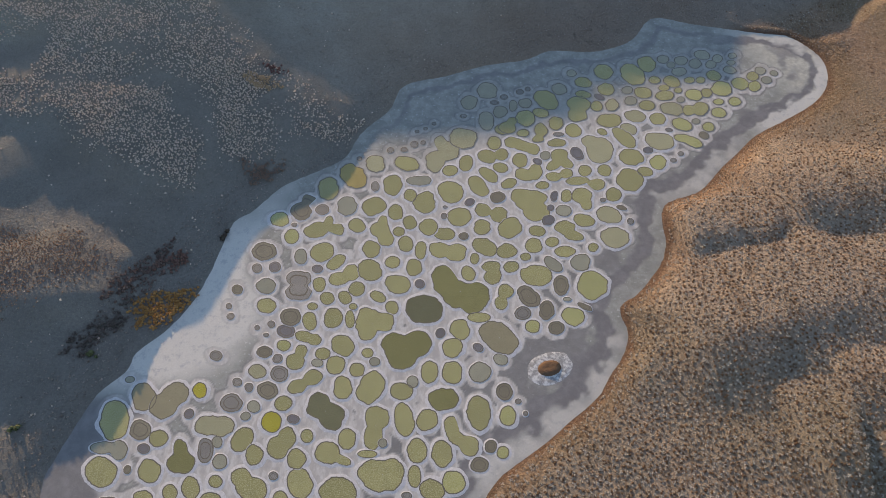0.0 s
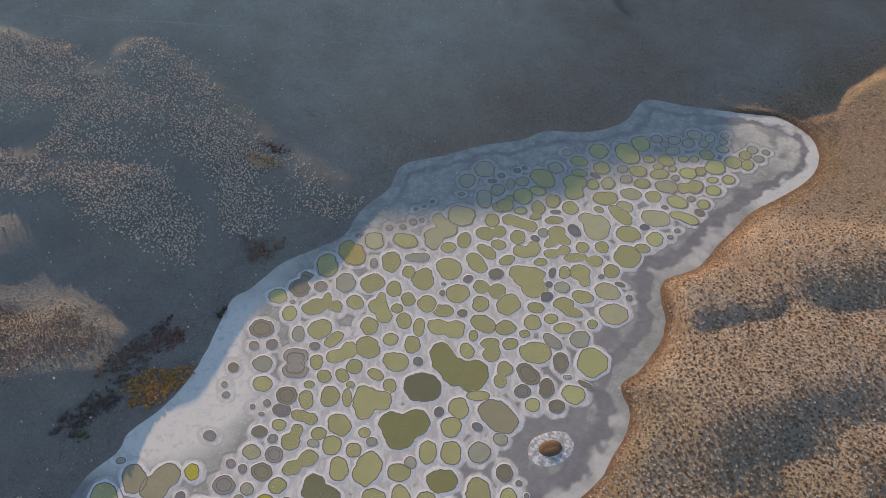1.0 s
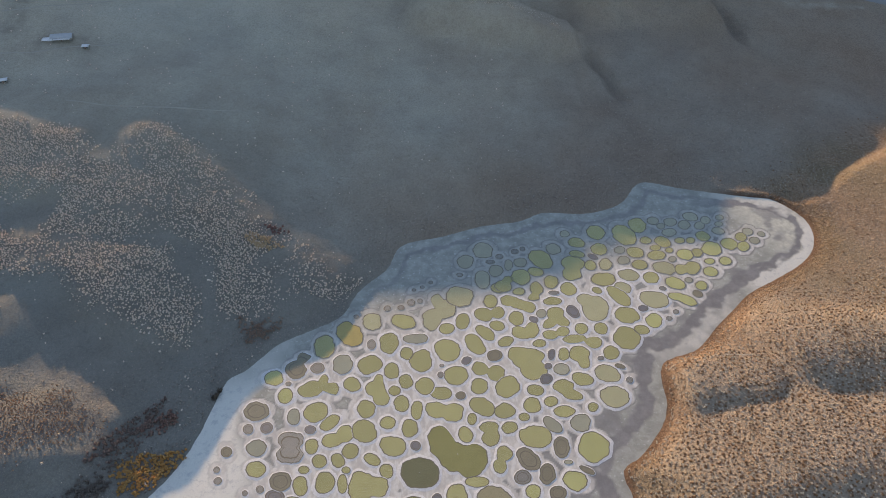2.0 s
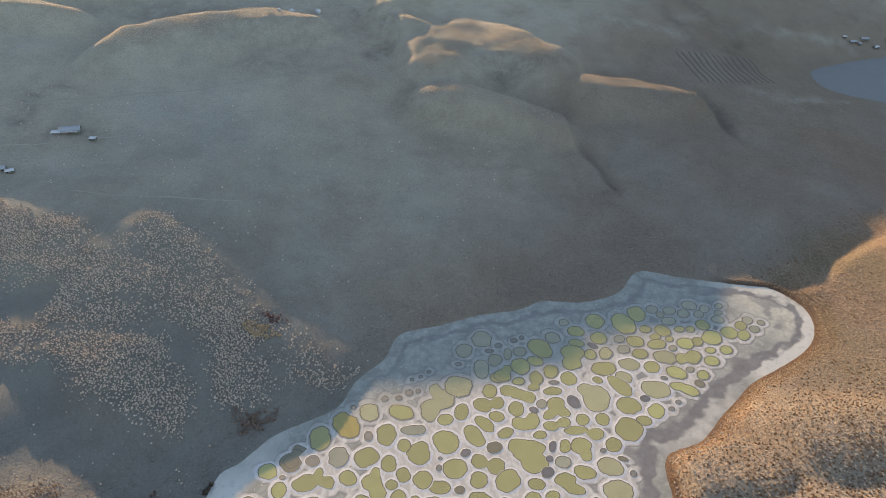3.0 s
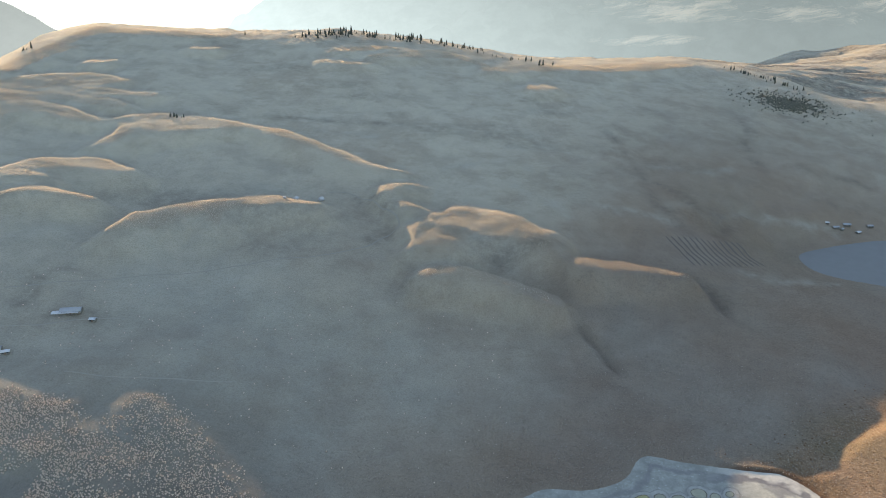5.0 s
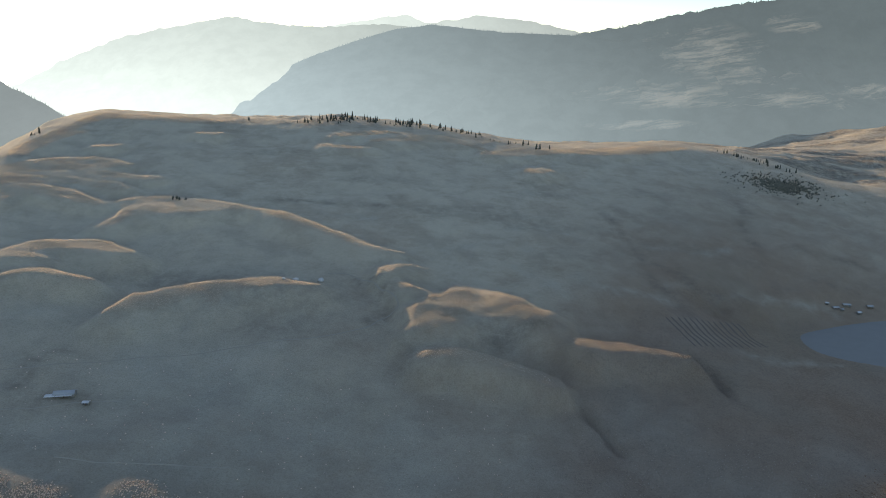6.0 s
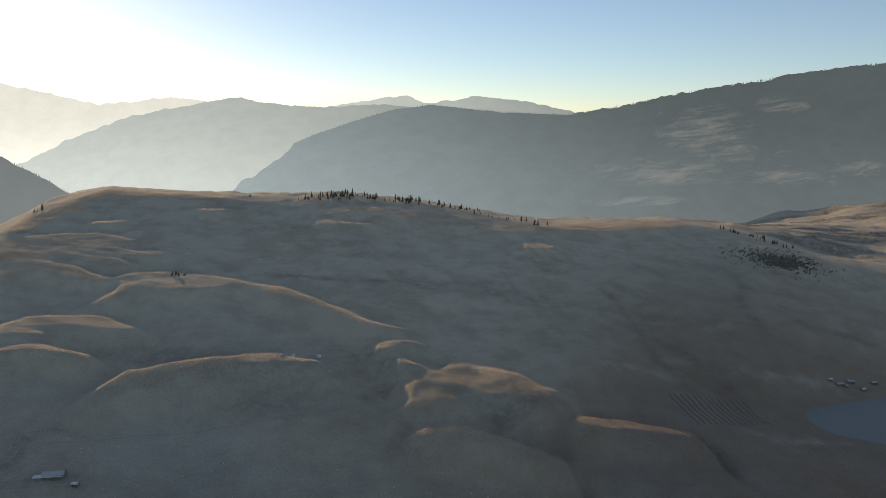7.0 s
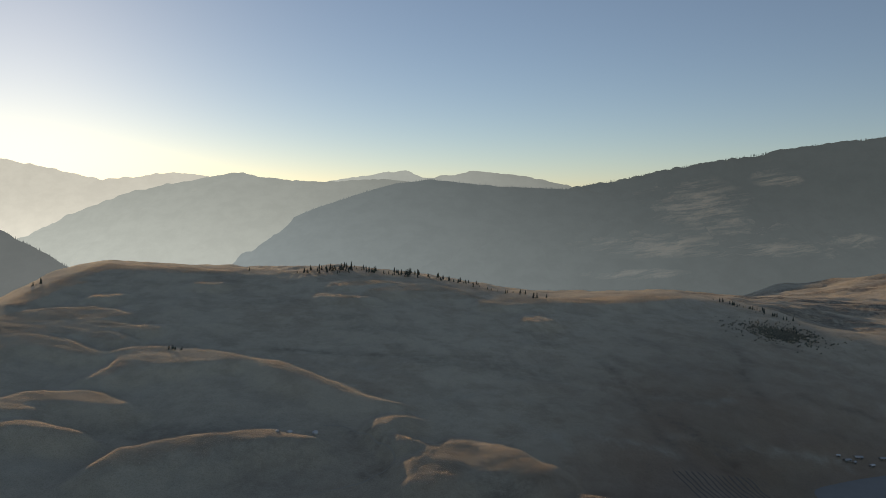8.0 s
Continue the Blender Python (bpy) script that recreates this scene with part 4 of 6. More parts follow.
pool("p", (-9.7, 317.8, 9.1, 6.1, 91), (-0.8, 326.1, 8.3, 6.8, 90), (-7.1, 334.9, 5.0, 4.0, 91))
pool("y", (28.2, 333.7, 6.0, 4.4, 85))
pool("y", (34.1, 345.8, 5.3, 5.0, 39))
pool("y", (47.2, 342.4, 4.1, 3.5, 11))
pool("y", (58.8, 345.5, 6.2, 4.4, 81), (56.4, 336.9, 4.0, 3.0, 5))
pool("y", (39.1, 334.3, 5.0, 4.0, 82), (45.2, 332.3, 8.6, 4.8, 149), (53.3, 328.5, 4.9, 3.9, 79))
pool("y", (68.2, 334.0, 5.7, 4.0, 5))
pool("y", (23.2, 321.4, 6.2, 5.7, 143), (32.6, 323.4, 5.3, 4.3, 83))
pool("y", (31.5, 312.4, 4.8, 4.0, 159))
pool("y", (43.8, 318.7, 6.3, 5.0, 81))
pool("G", (54.8, 317.8, 3.1, 2.5, 137))
pool("h", (60.2, 323.1, 3.9, 3.2, 76))
pool("y", (69.1, 323.2, 5.9, 5.3, 64), (73.2, 316.1, 4.8, 4.1, 128), (64.9, 314.6, 5.1, 3.4, 38))
pool("G", (80.7, 324.8, 6.0, 4.1, 105))
pool("y", (9.9, 316.0, 6.6, 4.3, 82))
pool("y", (-0.4, 309.8, 4.9, 4.5, 1))
pool("y", (0.4, 292.3, 9.2, 8.1, 110))
pool("y", (17.4, 297.0, 9.0, 5.4, 117))
pool("y", (23.9, 306.2, 8.2, 4.2, 131))
pool("y", (35.9, 299.4, 5.5, 3.9, 30))
pool("y", (46.0, 306.4, 6.2, 4.9, 139), (52.9, 308.8, 7.0, 4.2, 84))
pool("y", (56.7, 298.2, 4.4, 3.2, 5))
pool("y", (64.2, 305.2, 4.9, 3.7, 6), (72.5, 308.0, 4.4, 4.0, 42))
pool("y", (83.9, 310.0, 4.9, 4.4, 49))
pool("y", (96.3, 310.6, 4.9, 4.7, 129))
pool("y", (45.0, 287.4, 8.5, 7.0, 122), (52.0, 277.4, 8.3, 7.6, 27), (52.7, 289.2, 6.8, 4.5, 166))
pool("p", (95.4, 327.8, 11.5, 8.8, 73), (89.0, 335.7, 5.7, 4.9, 60))
pool("y", (78.6, 302.1, 7.8, 3.6, 9), (90.5, 299.0, 5.2, 4.5, 57))
pool("y", (70.6, 289.8, 5.4, 3.7, 80))
pool("y", (80.3, 290.3, 6.8, 6.0, 31), (82.3, 283.3, 4.9, 3.4, 78))
pool("h", (68.3, 278.4, 4.9, 4.4, 31))
pool("y", (79.4, 271.2, 6.6, 4.7, 159))
pool("p", (95.0, 275.2, 7.7, 6.5, 144))
pool("y", (99.9, 290.9, 5.9, 4.7, 69))
pool("G", (11.7, 284.4, 3.7, 2.9, 43))
pool("m", (28.6, 288.1, 4.9, 4.2, 39))
pool("y", (19.8, 278.4, 5.2, 4.7, 96), (29.2, 275.0, 6.2, 4.9, 84))
pool("y", (5.2, 273.1, 7.8, 7.3, 4))
pool("y", (18.9, 265.6, 5.9, 5.3, 81))
pool("y", (35.5, 264.9, 8.0, 6.6, 62))
pool("y", (51.4, 263.0, 5.0, 4.2, 154))
pool("y", (67.9, 266.0, 6.1, 5.0, 12), (72.6, 259.5, 5.9, 3.7, 168))
pool("p", (96.3, 258.8, 8.6, 7.4, 9))
pool("G", (63.4, 289.7, 4.5, 2.2, 72))
pool("G", (60.3, 280.5, 2.7, 2.3, 67))
pool("G", (58.3, 271.0, 4.5, 3.4, 45))
pool("g", (-3.5, 273.5, 2.6, 2.0, 90))
pool("g", (-2.9, 280.4, 1.5, 1.3, 0))
pool("y", (-3.1, 260.4, 6.3, 5.0, 0))
pool("m", (7.9, 258.9, 3.0, 2.9, 11))
pool("y", (-5.9, 248.6, 6.7, 5.9, 151), (3.9, 246.7, 6.0, 5.9, 78))
pool("y", (19.9, 251.3, 7.9, 5.8, 140))
pool("y", (33.2, 248.2, 6.1, 5.4, 10))
pool("y", (43.4, 244.3, 3.4, 2.9, 11))
pool("y", (48.8, 252.3, 5.7, 4.7, 77))
pool("y", (59.4, 254.8, 4.2, 3.6, 16))
pool("y", (66.4, 248.5, 6.2, 4.0, 4))
pool("h", (74.8, 240.6, 6.2, 5.6, 39))
pool("y", (83.0, 251.4, 3.6, 3.1, 54))
pool("h", (58.9, 239.3, 6.8, 3.7, 128))
pool("y", (35.1, 237.6, 4.8, 4.0, 41))
pool("y", (14.3, 242.8, 4.1, 2.9, 87))
pool("y", (23.2, 237.5, 5.3, 3.5, 2), (24.3, 230.5, 5.3, 4.8, 80))
pool("y", (10.3, 232.7, 5.2, 4.1, 113))
pool("d", (-3.4, 228.4, 10.1, 7.1, 101), (5.2, 218.4, 9.4, 8.2, 138), (15.5, 217.4, 9.2, 6.9, 87), (13.2, 210.1, 5.6, 4.0, 1))
pool("y", (48.8, 231.5, 9.2, 7.3, 178))
pool("m", (62.3, 225.2, 7.2, 4.4, 82))
pool("l", (79.6, 225.4, 10.0, 8.3, 67))
pool("m", (43.9, 217.6, 7.9, 5.6, 125))
pool("y", (31.2, 221.2, 4.8, 4.4, 75), (28.4, 213.1, 4.4, 3.7, 81))
pool("m", (53.0, 209.0, 6.1, 4.3, 81))
pool("h", (65.0, 216.0, 2.5, 1.5, 3))
pool("m", (74.1, 211.4, 4.6, 2.0, 149))
pool("l", (67.4, 205.2, 6.6, 5.8, 164))
pool("g", (39.9, 206.8, 4.9, 4.2, 10))
pool("l", (45.0, 198.7, 4.4, 4.1, 36))
pool("m", (57.4, 198.1, 4.7, 4.3, 41))
pool("y", (16.2, 204.1, 6.1, 3.5, 1))
pool("D", (-14.0, 209.1, 10.4, 9.2, 154))
pool("y", (6.0, 196.3, 6.2, 5.5, 87))
pool("t", (25.1, 193.7, 9.4, 7.9, 159), (29.1, 188.3, 8.1, 6.4, 4))
pool("y", (1.8, 185.7, 6.0, 5.4, 88))
pool("G", (-4.8, 194.1, 3.1, 2.7, 91))
pool("G", (15.3, 185.8, 3.0, 2.6, 147))
pool("h", (27.0, 179.0, 4.1, 3.3, 154))
pool("y", (-10.1, 171.5, 6.4, 4.8, 92))
pool("y", (1.6, 170.9, 6.4, 5.5, 89))
pool("h", (16.2, 171.7, 6.1, 5.7, 78))
pool("m", (28.1, 160.8, 5.1, 4.3, 81))
pool("l", (29.3, 147.4, 5.4, 4.2, 83))
pool("d", (-2.6, 156.2, 8.0, 6.1, 0))
pool("y", (15.2, 148.8, 8.9, 6.2, 96))
pool("y", (-10.6, 145.2, 5.9, 5.6, 98))
pool("y", (1.2, 141.2, 6.1, 3.6, 90), (4.5, 135.2, 5.0, 3.7, 147), (10.0, 131.8, 5.1, 4.7, 84))
pool("y", (-3.1, 127.7, 6.4, 5.5, 90))
pool("m", (20.7, 131.9, 3.4, 3.0, 81))
pool("l", (26.4, 128.9, 3.4, 3.0, 78))
pool("m", (14.8, 122.4, 4.6, 3.8, 4))
pool("y", (-15.2, 129.3, 6.2, 5.2, 94))
pool("m", (-107.0, 246.9, 7.3, 6.7, 172))
pool("G", (-99.6, 236.0, 3.8, 3.4, 106))
pool("g", (-109.4, 235.1, 3.6, 2.9, 117))
pool("h", (-102.5, 223.0, 5.7, 4.9, 142))
pool("y", (-100.6, 210.5, 5.5, 4.7, 152))
pool("m", (-118.2, 220.6, 3.7, 3.0, 121))
pool("h", (-85.7, 243.5, 5.6, 3.9, 102))
pool("g", (-85.2, 228.8, 7.1, 5.3, 171), (-84.0, 219.1, 7.3, 5.5, 171))
pool("y", (-73.7, 246.4, 7.4, 6.6, 2))
pool("y", (-64.9, 239.8, 6.3, 4.2, 43))
pool("G", (-75.0, 235.0, 3.1, 2.7, 162))
pool("y", (-72.9, 224.7, 5.1, 3.9, 104))
pool("y", (-62.2, 228.2, 6.0, 4.6, 11), (-55.5, 232.5, 5.4, 4.7, 108))
pool("y", (-45.4, 248.7, 6.5, 5.5, 103))
pool("y", (-45.1, 234.5, 7.8, 6.7, 103))
pool("y", (-32.6, 239.7, 4.9, 4.5, 166))
pool("y", (-20.5, 236.3, 5.8, 4.7, 94))
pool("y", (-29.3, 225.5, 7.4, 6.3, 163))
pool("G", (-16.6, 225.3, 3.4, 3.0, 95))
pool("y", (-25.7, 252.9, 5.7, 4.6, 95))
pool("y", (-16.7, 248.5, 6.6, 3.3, 91))
pool("y", (-51.5, 221.6, 5.0, 4.7, 140))
pool("y", (-57.9, 216.0, 4.6, 3.6, 127))
pool("y", (-67.3, 215.5, 4.3, 3.9, 126))
pool("y", (-39.8, 216.9, 5.3, 3.4, 145))
pool("y", (-31.3, 209.7, 4.4, 3.9, 114))
pool("y", (-63.2, 203.0, 6.4, 5.2, 104))
pool("y", (-53.7, 202.4, 5.7, 2.7, 96))
pool("y", (-52.8, 210.2, 2.4, 2.1, 159))
pool("y", (-75.1, 210.0, 3.1, 2.5, 169))
pool("y", (-75.6, 201.1, 6.0, 4.1, 101))
pool("y", (-44.4, 201.4, 8.8, 6.4, 97), (-35.2, 200.8, 6.2, 5.9, 150), (-43.9, 194.4, 5.3, 5.0, 134))
pool("m", (-86.3, 203.1, 6.1, 5.4, 144))
pool("G", (-87.6, 194.7, 4.9, 4.1, 164))
pool("g", (-96.1, 198.8, 2.4, 2.1, 139))
pool("g", (-103.4, 196.6, 1.8, 1.5, 117))
pool("g", (-97.9, 192.2, 1.7, 1.3, 165))
pool("g", (-119.0, 203.5, 2.3, 2.0, 140))
pool("g", (-121.0, 209.9, 2.3, 1.8, 118))
pool("y", (-77.8, 191.7, 4.7, 3.3, 160), (-71.5, 189.4, 3.7, 3.3, 152))
pool("l", (-87.6, 185.9, 3.8, 3.3, 158))
pool("y", (-56.2, 186.2, 6.6, 5.8, 143))
pool("d", (-28.4, 186.4, 7.9, 7.6, 140), (-17.0, 187.9, 7.9, 7.7, 51), (-24.5, 178.8, 7.4, 6.9, 168))
pool("m", (-97.2, 181.8, 4.4, 3.6, 163))
pool("y", (-77.9, 182.6, 4.1, 3.2, 108), (-80.2, 176.6, 5.5, 4.8, 127))
pool("y", (-66.5, 181.4, 4.1, 3.6, 160))
pool("y", (-43.0, 181.9, 3.3, 3.0, 165))
pool("h", (-38.8, 177.0, 3.0, 2.6, 169))
pool("y", (-59.0, 174.9, 5.6, 4.7, 106))
pool("h", (-68.8, 175.8, 3.3, 2.4, 173))
pool("p", (-99.1, 170.9, 4.8, 4.0, 157))
pool("g", (-87.5, 169.5, 4.8, 4.2, 139))
pool("g", (-89.9, 178.2, 2.7, 2.6, 127))
pool("y", (-77.8, 162.3, 5.1, 4.2, 10), (-70.0, 167.7, 4.9, 4.8, 140))
pool("y", (-47.9, 172.1, 4.3, 4.0, 128))
pool("y", (-54.3, 161.9, 6.5, 4.9, 101))
pool("y", (-39.9, 162.3, 9.6, 6.9, 71))
pool("y", (-24.2, 160.6, 5.6, 4.7, 176))
pool("h", (-18.7, 166.0, 3.5, 3.2, 99))
pool("m", (-92.5, 159.9, 5.4, 4.6, 151))
pool("g", (-108.6, 164.5, 2.9, 2.4, 133))
pool("g", (-102.3, 161.7, 2.9, 2.2, 113))
pool("g", (-109.8, 153.3, 5.8, 4.9, 145))
pool("h", (-98.0, 151.3, 3.5, 3.0, 126))
pool("h", (-101.2, 146.1, 2.6, 2.3, 4))
pool("y", (-83.2, 153.2, 4.8, 4.1, 174))
pool("Y", (-88.0, 143.3, 5.5, 4.8, 132))
pool("G", (-77.3, 144.9, 3.2, 2.3, 161))
pool("D", (-65.7, 152.5, 6.6, 5.8, 120), (-58.6, 146.6, 7.5, 6.5, 138))
pool("y", (-35.4, 145.9, 6.8, 6.2, 164), (-37.1, 136.5, 7.5, 4.4, 95))
pool("y", (-22.2, 145.1, 9.2, 5.3, 100))
pool("y", (-101.4, 134.1, 6.9, 5.1, 70))
pool("y", (-79.1, 135.2, 6.0, 4.2, 95), (-82.8, 129.8, 5.8, 4.8, 115))
pool("y", (-69.5, 136.2, 3.8, 3.1, 110))
pool("y", (-49.4, 134.9, 5.4, 4.4, 95))
pool("y", (-93.8, 126.6, 5.1, 4.1, 106))
pool("y", (-73.1, 124.8, 5.2, 4.5, 120))
pool("y", (-58.4, 127.7, 6.1, 5.5, 155), (-50.9, 124.2, 5.0, 2.2, 159))
pool("y", (-39.2, 127.4, 4.9, 2.0, 179))
pool("h", (-32.1, 132.8, 2.3, 2.2, 118))
pool("y", (-33.6, 117.0, 9.6, 7.2, 157), (-26.4, 118.1, 7.3, 4.8, 94))
pool("y", (-15.9, 116.6, 5.4, 3.2, 92))
pool("l", (2.9, 114.4, 5.9, 5.6, 5))
pool("y", (-7.7, 110.3, 5.9, 5.5, 157))
pool("y", (-70.0, 112.8, 7.6, 6.0, 108))
pool("y", (-51.1, 108.8, 9.0, 7.2, 158))
pool("g", (-19.3, 107.5, 2.6, 1.8, 179))
pool("t", (-155.1, 156.2, 8.2, 5.9, 120))
pool("t", (-138.5, 157.9, 7.0, 5.6, 153), (-143.2, 150.8, 7.4, 6.4, 144))
pool("Y", (-126.8, 159.9, 4.9, 3.7, 117))
pool("y", (-166.2, 144.0, 11.0, 7.4, 110))
pool("h", (-168.6, 129.2, 6.4, 3.1, 175), (-160.0, 127.9, 5.2, 3.8, 124))
pool("y", (-165.8, 117.3, 8.9, 6.7, 134))
pool("m", (-152.3, 138.8, 5.8, 4.5, 133))
pool("G", (-148.1, 128.8, 3.4, 2.5, 164))
pool("y", (-142.0, 134.3, 4.8, 4.3, 142))
pool("y", (-142.5, 118.3, 6.6, 5.2, 132))
pool("d", (-130.1, 128.2, 5.8, 3.5, 108), (-128.5, 122.0, 7.0, 5.3, 162))
pool("g", (-118.0, 128.3, 6.1, 4.0, 109))
pool("h", (-113.0, 132.6, 3.0, 2.4, 120))
pool("p", (-119.8, 141.5, 6.6, 5.1, 162), (-111.5, 141.0, 6.1, 5.1, 154))
pool("h", (-109.8, 122.8, 4.1, 3.3, 124))
pool("y", (-110.2, 113.5, 3.8, 3.2, 149))
pool("y", (-98.8, 115.5, 5.0, 4.2, 155), (-92.2, 109.9, 7.3, 5.7, 165))
pool("g", (-83.0, 116.2, 2.3, 2.0, 158))
pool("y", (-121.4, 110.4, 5.9, 4.3, 116))
pool("y", (-130.7, 108.0, 4.3, 3.4, 130))
pool("y", (-142.8, 105.2, 5.2, 3.8, 163))
pool("m", (-158.8, 103.5, 5.3, 2.3, 176))
pool("G", (-129.9, 147.1, 3.0, 2.5, 116))
pool("h", (-164.1, 165.5, 2.6, 1.9, 176))
pool("m", (-153.4, 118.5, 2.4, 1.9, 107))
pool("y", (-110.8, 104.0, 5.5, 4.3, 161))
pool("y", (-78.4, 104.3, 5.3, 3.9, 106))
pool("y", (125.8, 399.9, 11.4, 8.1, 101))
pool("y", (137.5, 410.5, 8.5, 7.0, 81))
pool("y", (106.0, 401.5, 7.7, 7.0, 84))
pool("h", (149.4, 415.4, 5.2, 4.4, 43))
pool("h", (161.8, 413.7, 5.2, 4.4, 42))
pool("h", (171.2, 410.8, 5.1, 4.1, 53))
pool("h", (182.2, 410.3, 4.5, 3.6, 48))
pool("h", (178.2, 420.4, 5.4, 5.0, 173))
pool("h", (188.1, 416.3, 4.5, 3.4, 59))
pool("h", (158.7, 402.5, 5.4, 4.4, 28))
pool("h", (154.3, 409.5, 3.7, 3.0, 58))
pool("y", (140.1, 393.7, 4.3, 3.6, 47))
pool("y", (151.9, 392.6, 6.1, 5.4, 106))
pool("y", (145.4, 385.8, 4.0, 3.2, 22))
pool("y", (164.2, 393.9, 4.1, 3.3, 25))
pool("y", (171.9, 393.9, 3.8, 3.1, 39))
pool("y", (181.8, 398.6, 5.4, 4.9, 78))
pool("h", (194.0, 404.5, 4.6, 4.2, 3))
pool("h", (196.8, 412.1, 3.4, 2.7, 33))
pool("h", (199.1, 419.3, 3.7, 2.9, 46))
pool("h", (120.1, 383.4, 4.2, 3.6, 46))
pool("y", (130.5, 381.2, 6.0, 5.7, 169))
pool("y", (145.0, 378.6, 6.3, 4.8, 16))
pool("y", (154.7, 383.6, 3.0, 2.5, 48))
pool("l", (164.6, 379.3, 5.8, 5.5, 43))
pool("y", (173.7, 381.0, 4.6, 3.7, 67))
pool("l", (184.5, 385.0, 7.6, 7.0, 76))
pool("l", (198.4, 390.7, 6.5, 5.9, 72))
pool("y", (208.6, 398.2, 5.0, 3.9, 49))
pool("l", (207.8, 388.0, 5.5, 4.2, 51))
pool("h", (215.3, 403.5, 4.3, 3.7, 57))
pool("h", (217.4, 394.3, 4.2, 3.7, 55))
pool("h", (224.1, 401.2, 3.1, 2.7, 49))
pool("h", (121.0, 372.9, 4.8, 4.1, 34))
pool("y", (131.3, 368.7, 5.5, 5.0, 169))
pool("p", (147.8, 365.6, 8.1, 6.6, 169))
pool("h", (154.9, 374.3, 3.0, 2.5, 46))
pool("p", (108.0, 369.0, 6.0, 4.5, 74))
pool("y", (158.1, 364.6, 5.0, 4.4, 64), (166.6, 365.7, 6.8, 5.3, 58))
pool("l", (178.0, 362.6, 5.2, 4.8, 20))
pool("l", (190.7, 372.9, 4.6, 4.0, 57))
pool("l", (180.1, 372.8, 4.0, 3.1, 23))
pool("p", (121.6, 358.5, 7.0, 5.9, 167))
pool("y", (136.9, 356.0, 5.9, 5.4, 83))
pool("l", (151.6, 350.9, 7.2, 5.3, 156))
pool("p", (115.9, 346.5, 5.5, 5.1, 134))
pool("l", (168.6, 349.0, 4.8, 3.9, 64))
pool("h", (161.4, 354.1, 2.9, 2.4, 42))
pool("y", (112.3, 338.4, 10.4, 5.5, 122))
pool("p", (134.9, 336.0, 9.6, 7.7, 156))
pool("l", (150.6, 338.7, 6.1, 3.6, 177), (156.5, 335.2, 6.0, 4.6, 158))
pool("m", (164.2, 341.3, 3.7, 3.4, 96))
pool("g", (142.3, 346.2, 2.5, 2.1, 171))
pool("y", (104.4, 354.7, 7.9, 6.2, 12))
pool("y", (114.5, 322.1, 7.9, 7.2, 20))
pool("G", (126.0, 328.1, 3.4, 2.8, 26))
pool("l", (130.9, 318.0, 6.5, 5.1, 63))
pool("y", (110.8, 302.8, 9.4, 8.2, 68))
pool("y", (121.6, 309.9, 4.8, 4.1, 172))
pool("g", (92.6, 286.9, 2.1, 1.7, 17))
pool("m", (103.1, 280.8, 3.3, 2.0, 160))
pool("g", (107.1, 270.6, 2.6, 2.0, 70))
pool("g", (146.4, 325.3, 2.4, 2.0, 45))
pool("g", (140.8, 319.5, 2.3, 2.0, 44))
pool("h", (24.6, 382.1, 7.8, 7.3, 76))
pool("h", (12.2, 371.0, 6.5, 5.7, 86))
pool("g", (29.3, 370.6, 3.4, 2.2, 1))
pool("g", (35.9, 376.1, 2.8, 2.6, 60))
pool("h", (23.6, 353.5, 8.9, 5.2, 87))
pool("h", (32.8, 362.0, 5.9, 4.9, 82))
pool("h", (41.7, 367.4, 5.4, 3.0, 86))
pool("h", (50.1, 370.2, 4.9, 4.5, 68))
pool("y", (64.4, 373.6, 10.5, 7.6, 116))
pool("y", (60.2, 361.2, 5.6, 4.2, 162))
pool("h", (74.0, 384.1, 6.0, 5.3, 125))
pool("h", (83.5, 400.2, 4.1, 3.5, 70))
pool("y", (90.8, 391.0, 6.2, 5.1, 160))
pool("y", (89.6, 378.7, 5.3, 3.9, 163))
pool("y", (85.7, 369.9, 8.5, 7.4, 21), (84.0, 359.2, 6.4, 6.3, 107))
pool("y", (97.6, 367.9, 4.9, 4.1, 79))
pool("G", (100.5, 376.6, 3.9, 2.4, 145))
pool("y", (49.0, 356.3, 7.4, 6.6, 95))
pool("y", (37.1, 347.4, 6.0, 5.6, 22), (40.7, 353.6, 3.7, 3.3, 73))
pool("y", (69.2, 351.8, 6.3, 5.2, 83))
pool("y", (79.7, 345.2, 6.2, 5.4, 90))
pool("g", (69.9, 341.5, 3.7, 2.0, 2))
pool("y", (98.7, 343.8, 3.7, 3.0, 138))
pool("y", (106.0, 384.4, 6.3, 6.1, 93))
pool("g", (46.9, 381.2, 2.8, 2.6, 59))
pool("g", (52.4, 384.0, 2.3, 1.9, 77))
pool("g", (-11.0, 350.6, 1.6, 1.5, 97))
pool("g", (-16.5, 346.0, 1.5, 1.5, 102))
pool("g", (-21.9, 343.4, 1.5, 1.5, 107))
pool("g", (8.3, 357.6, 2.1, 1.8, 3))
pool("g", (-38.4, 326.7, 2.7, 2.2, 97))
pool("g", (-29.7, 327.3, 2.2, 2.1, 122))
pool("g", (-23.4, 331.8, 3.0, 2.5, 95))
pool("g", (-17.6, 333.3, 2.0, 1.6, 93))
pool("g", (-57.7, 319.3, 1.7, 1.6, 120))
pool("g", (35.0, 155.3, 1.7, 1.5, 12))
pool("g", (38.4, 149.0, 1.5, 1.4, 65))
pool("g", (-122.5, 179.5, 3.4, 2.8, 152))


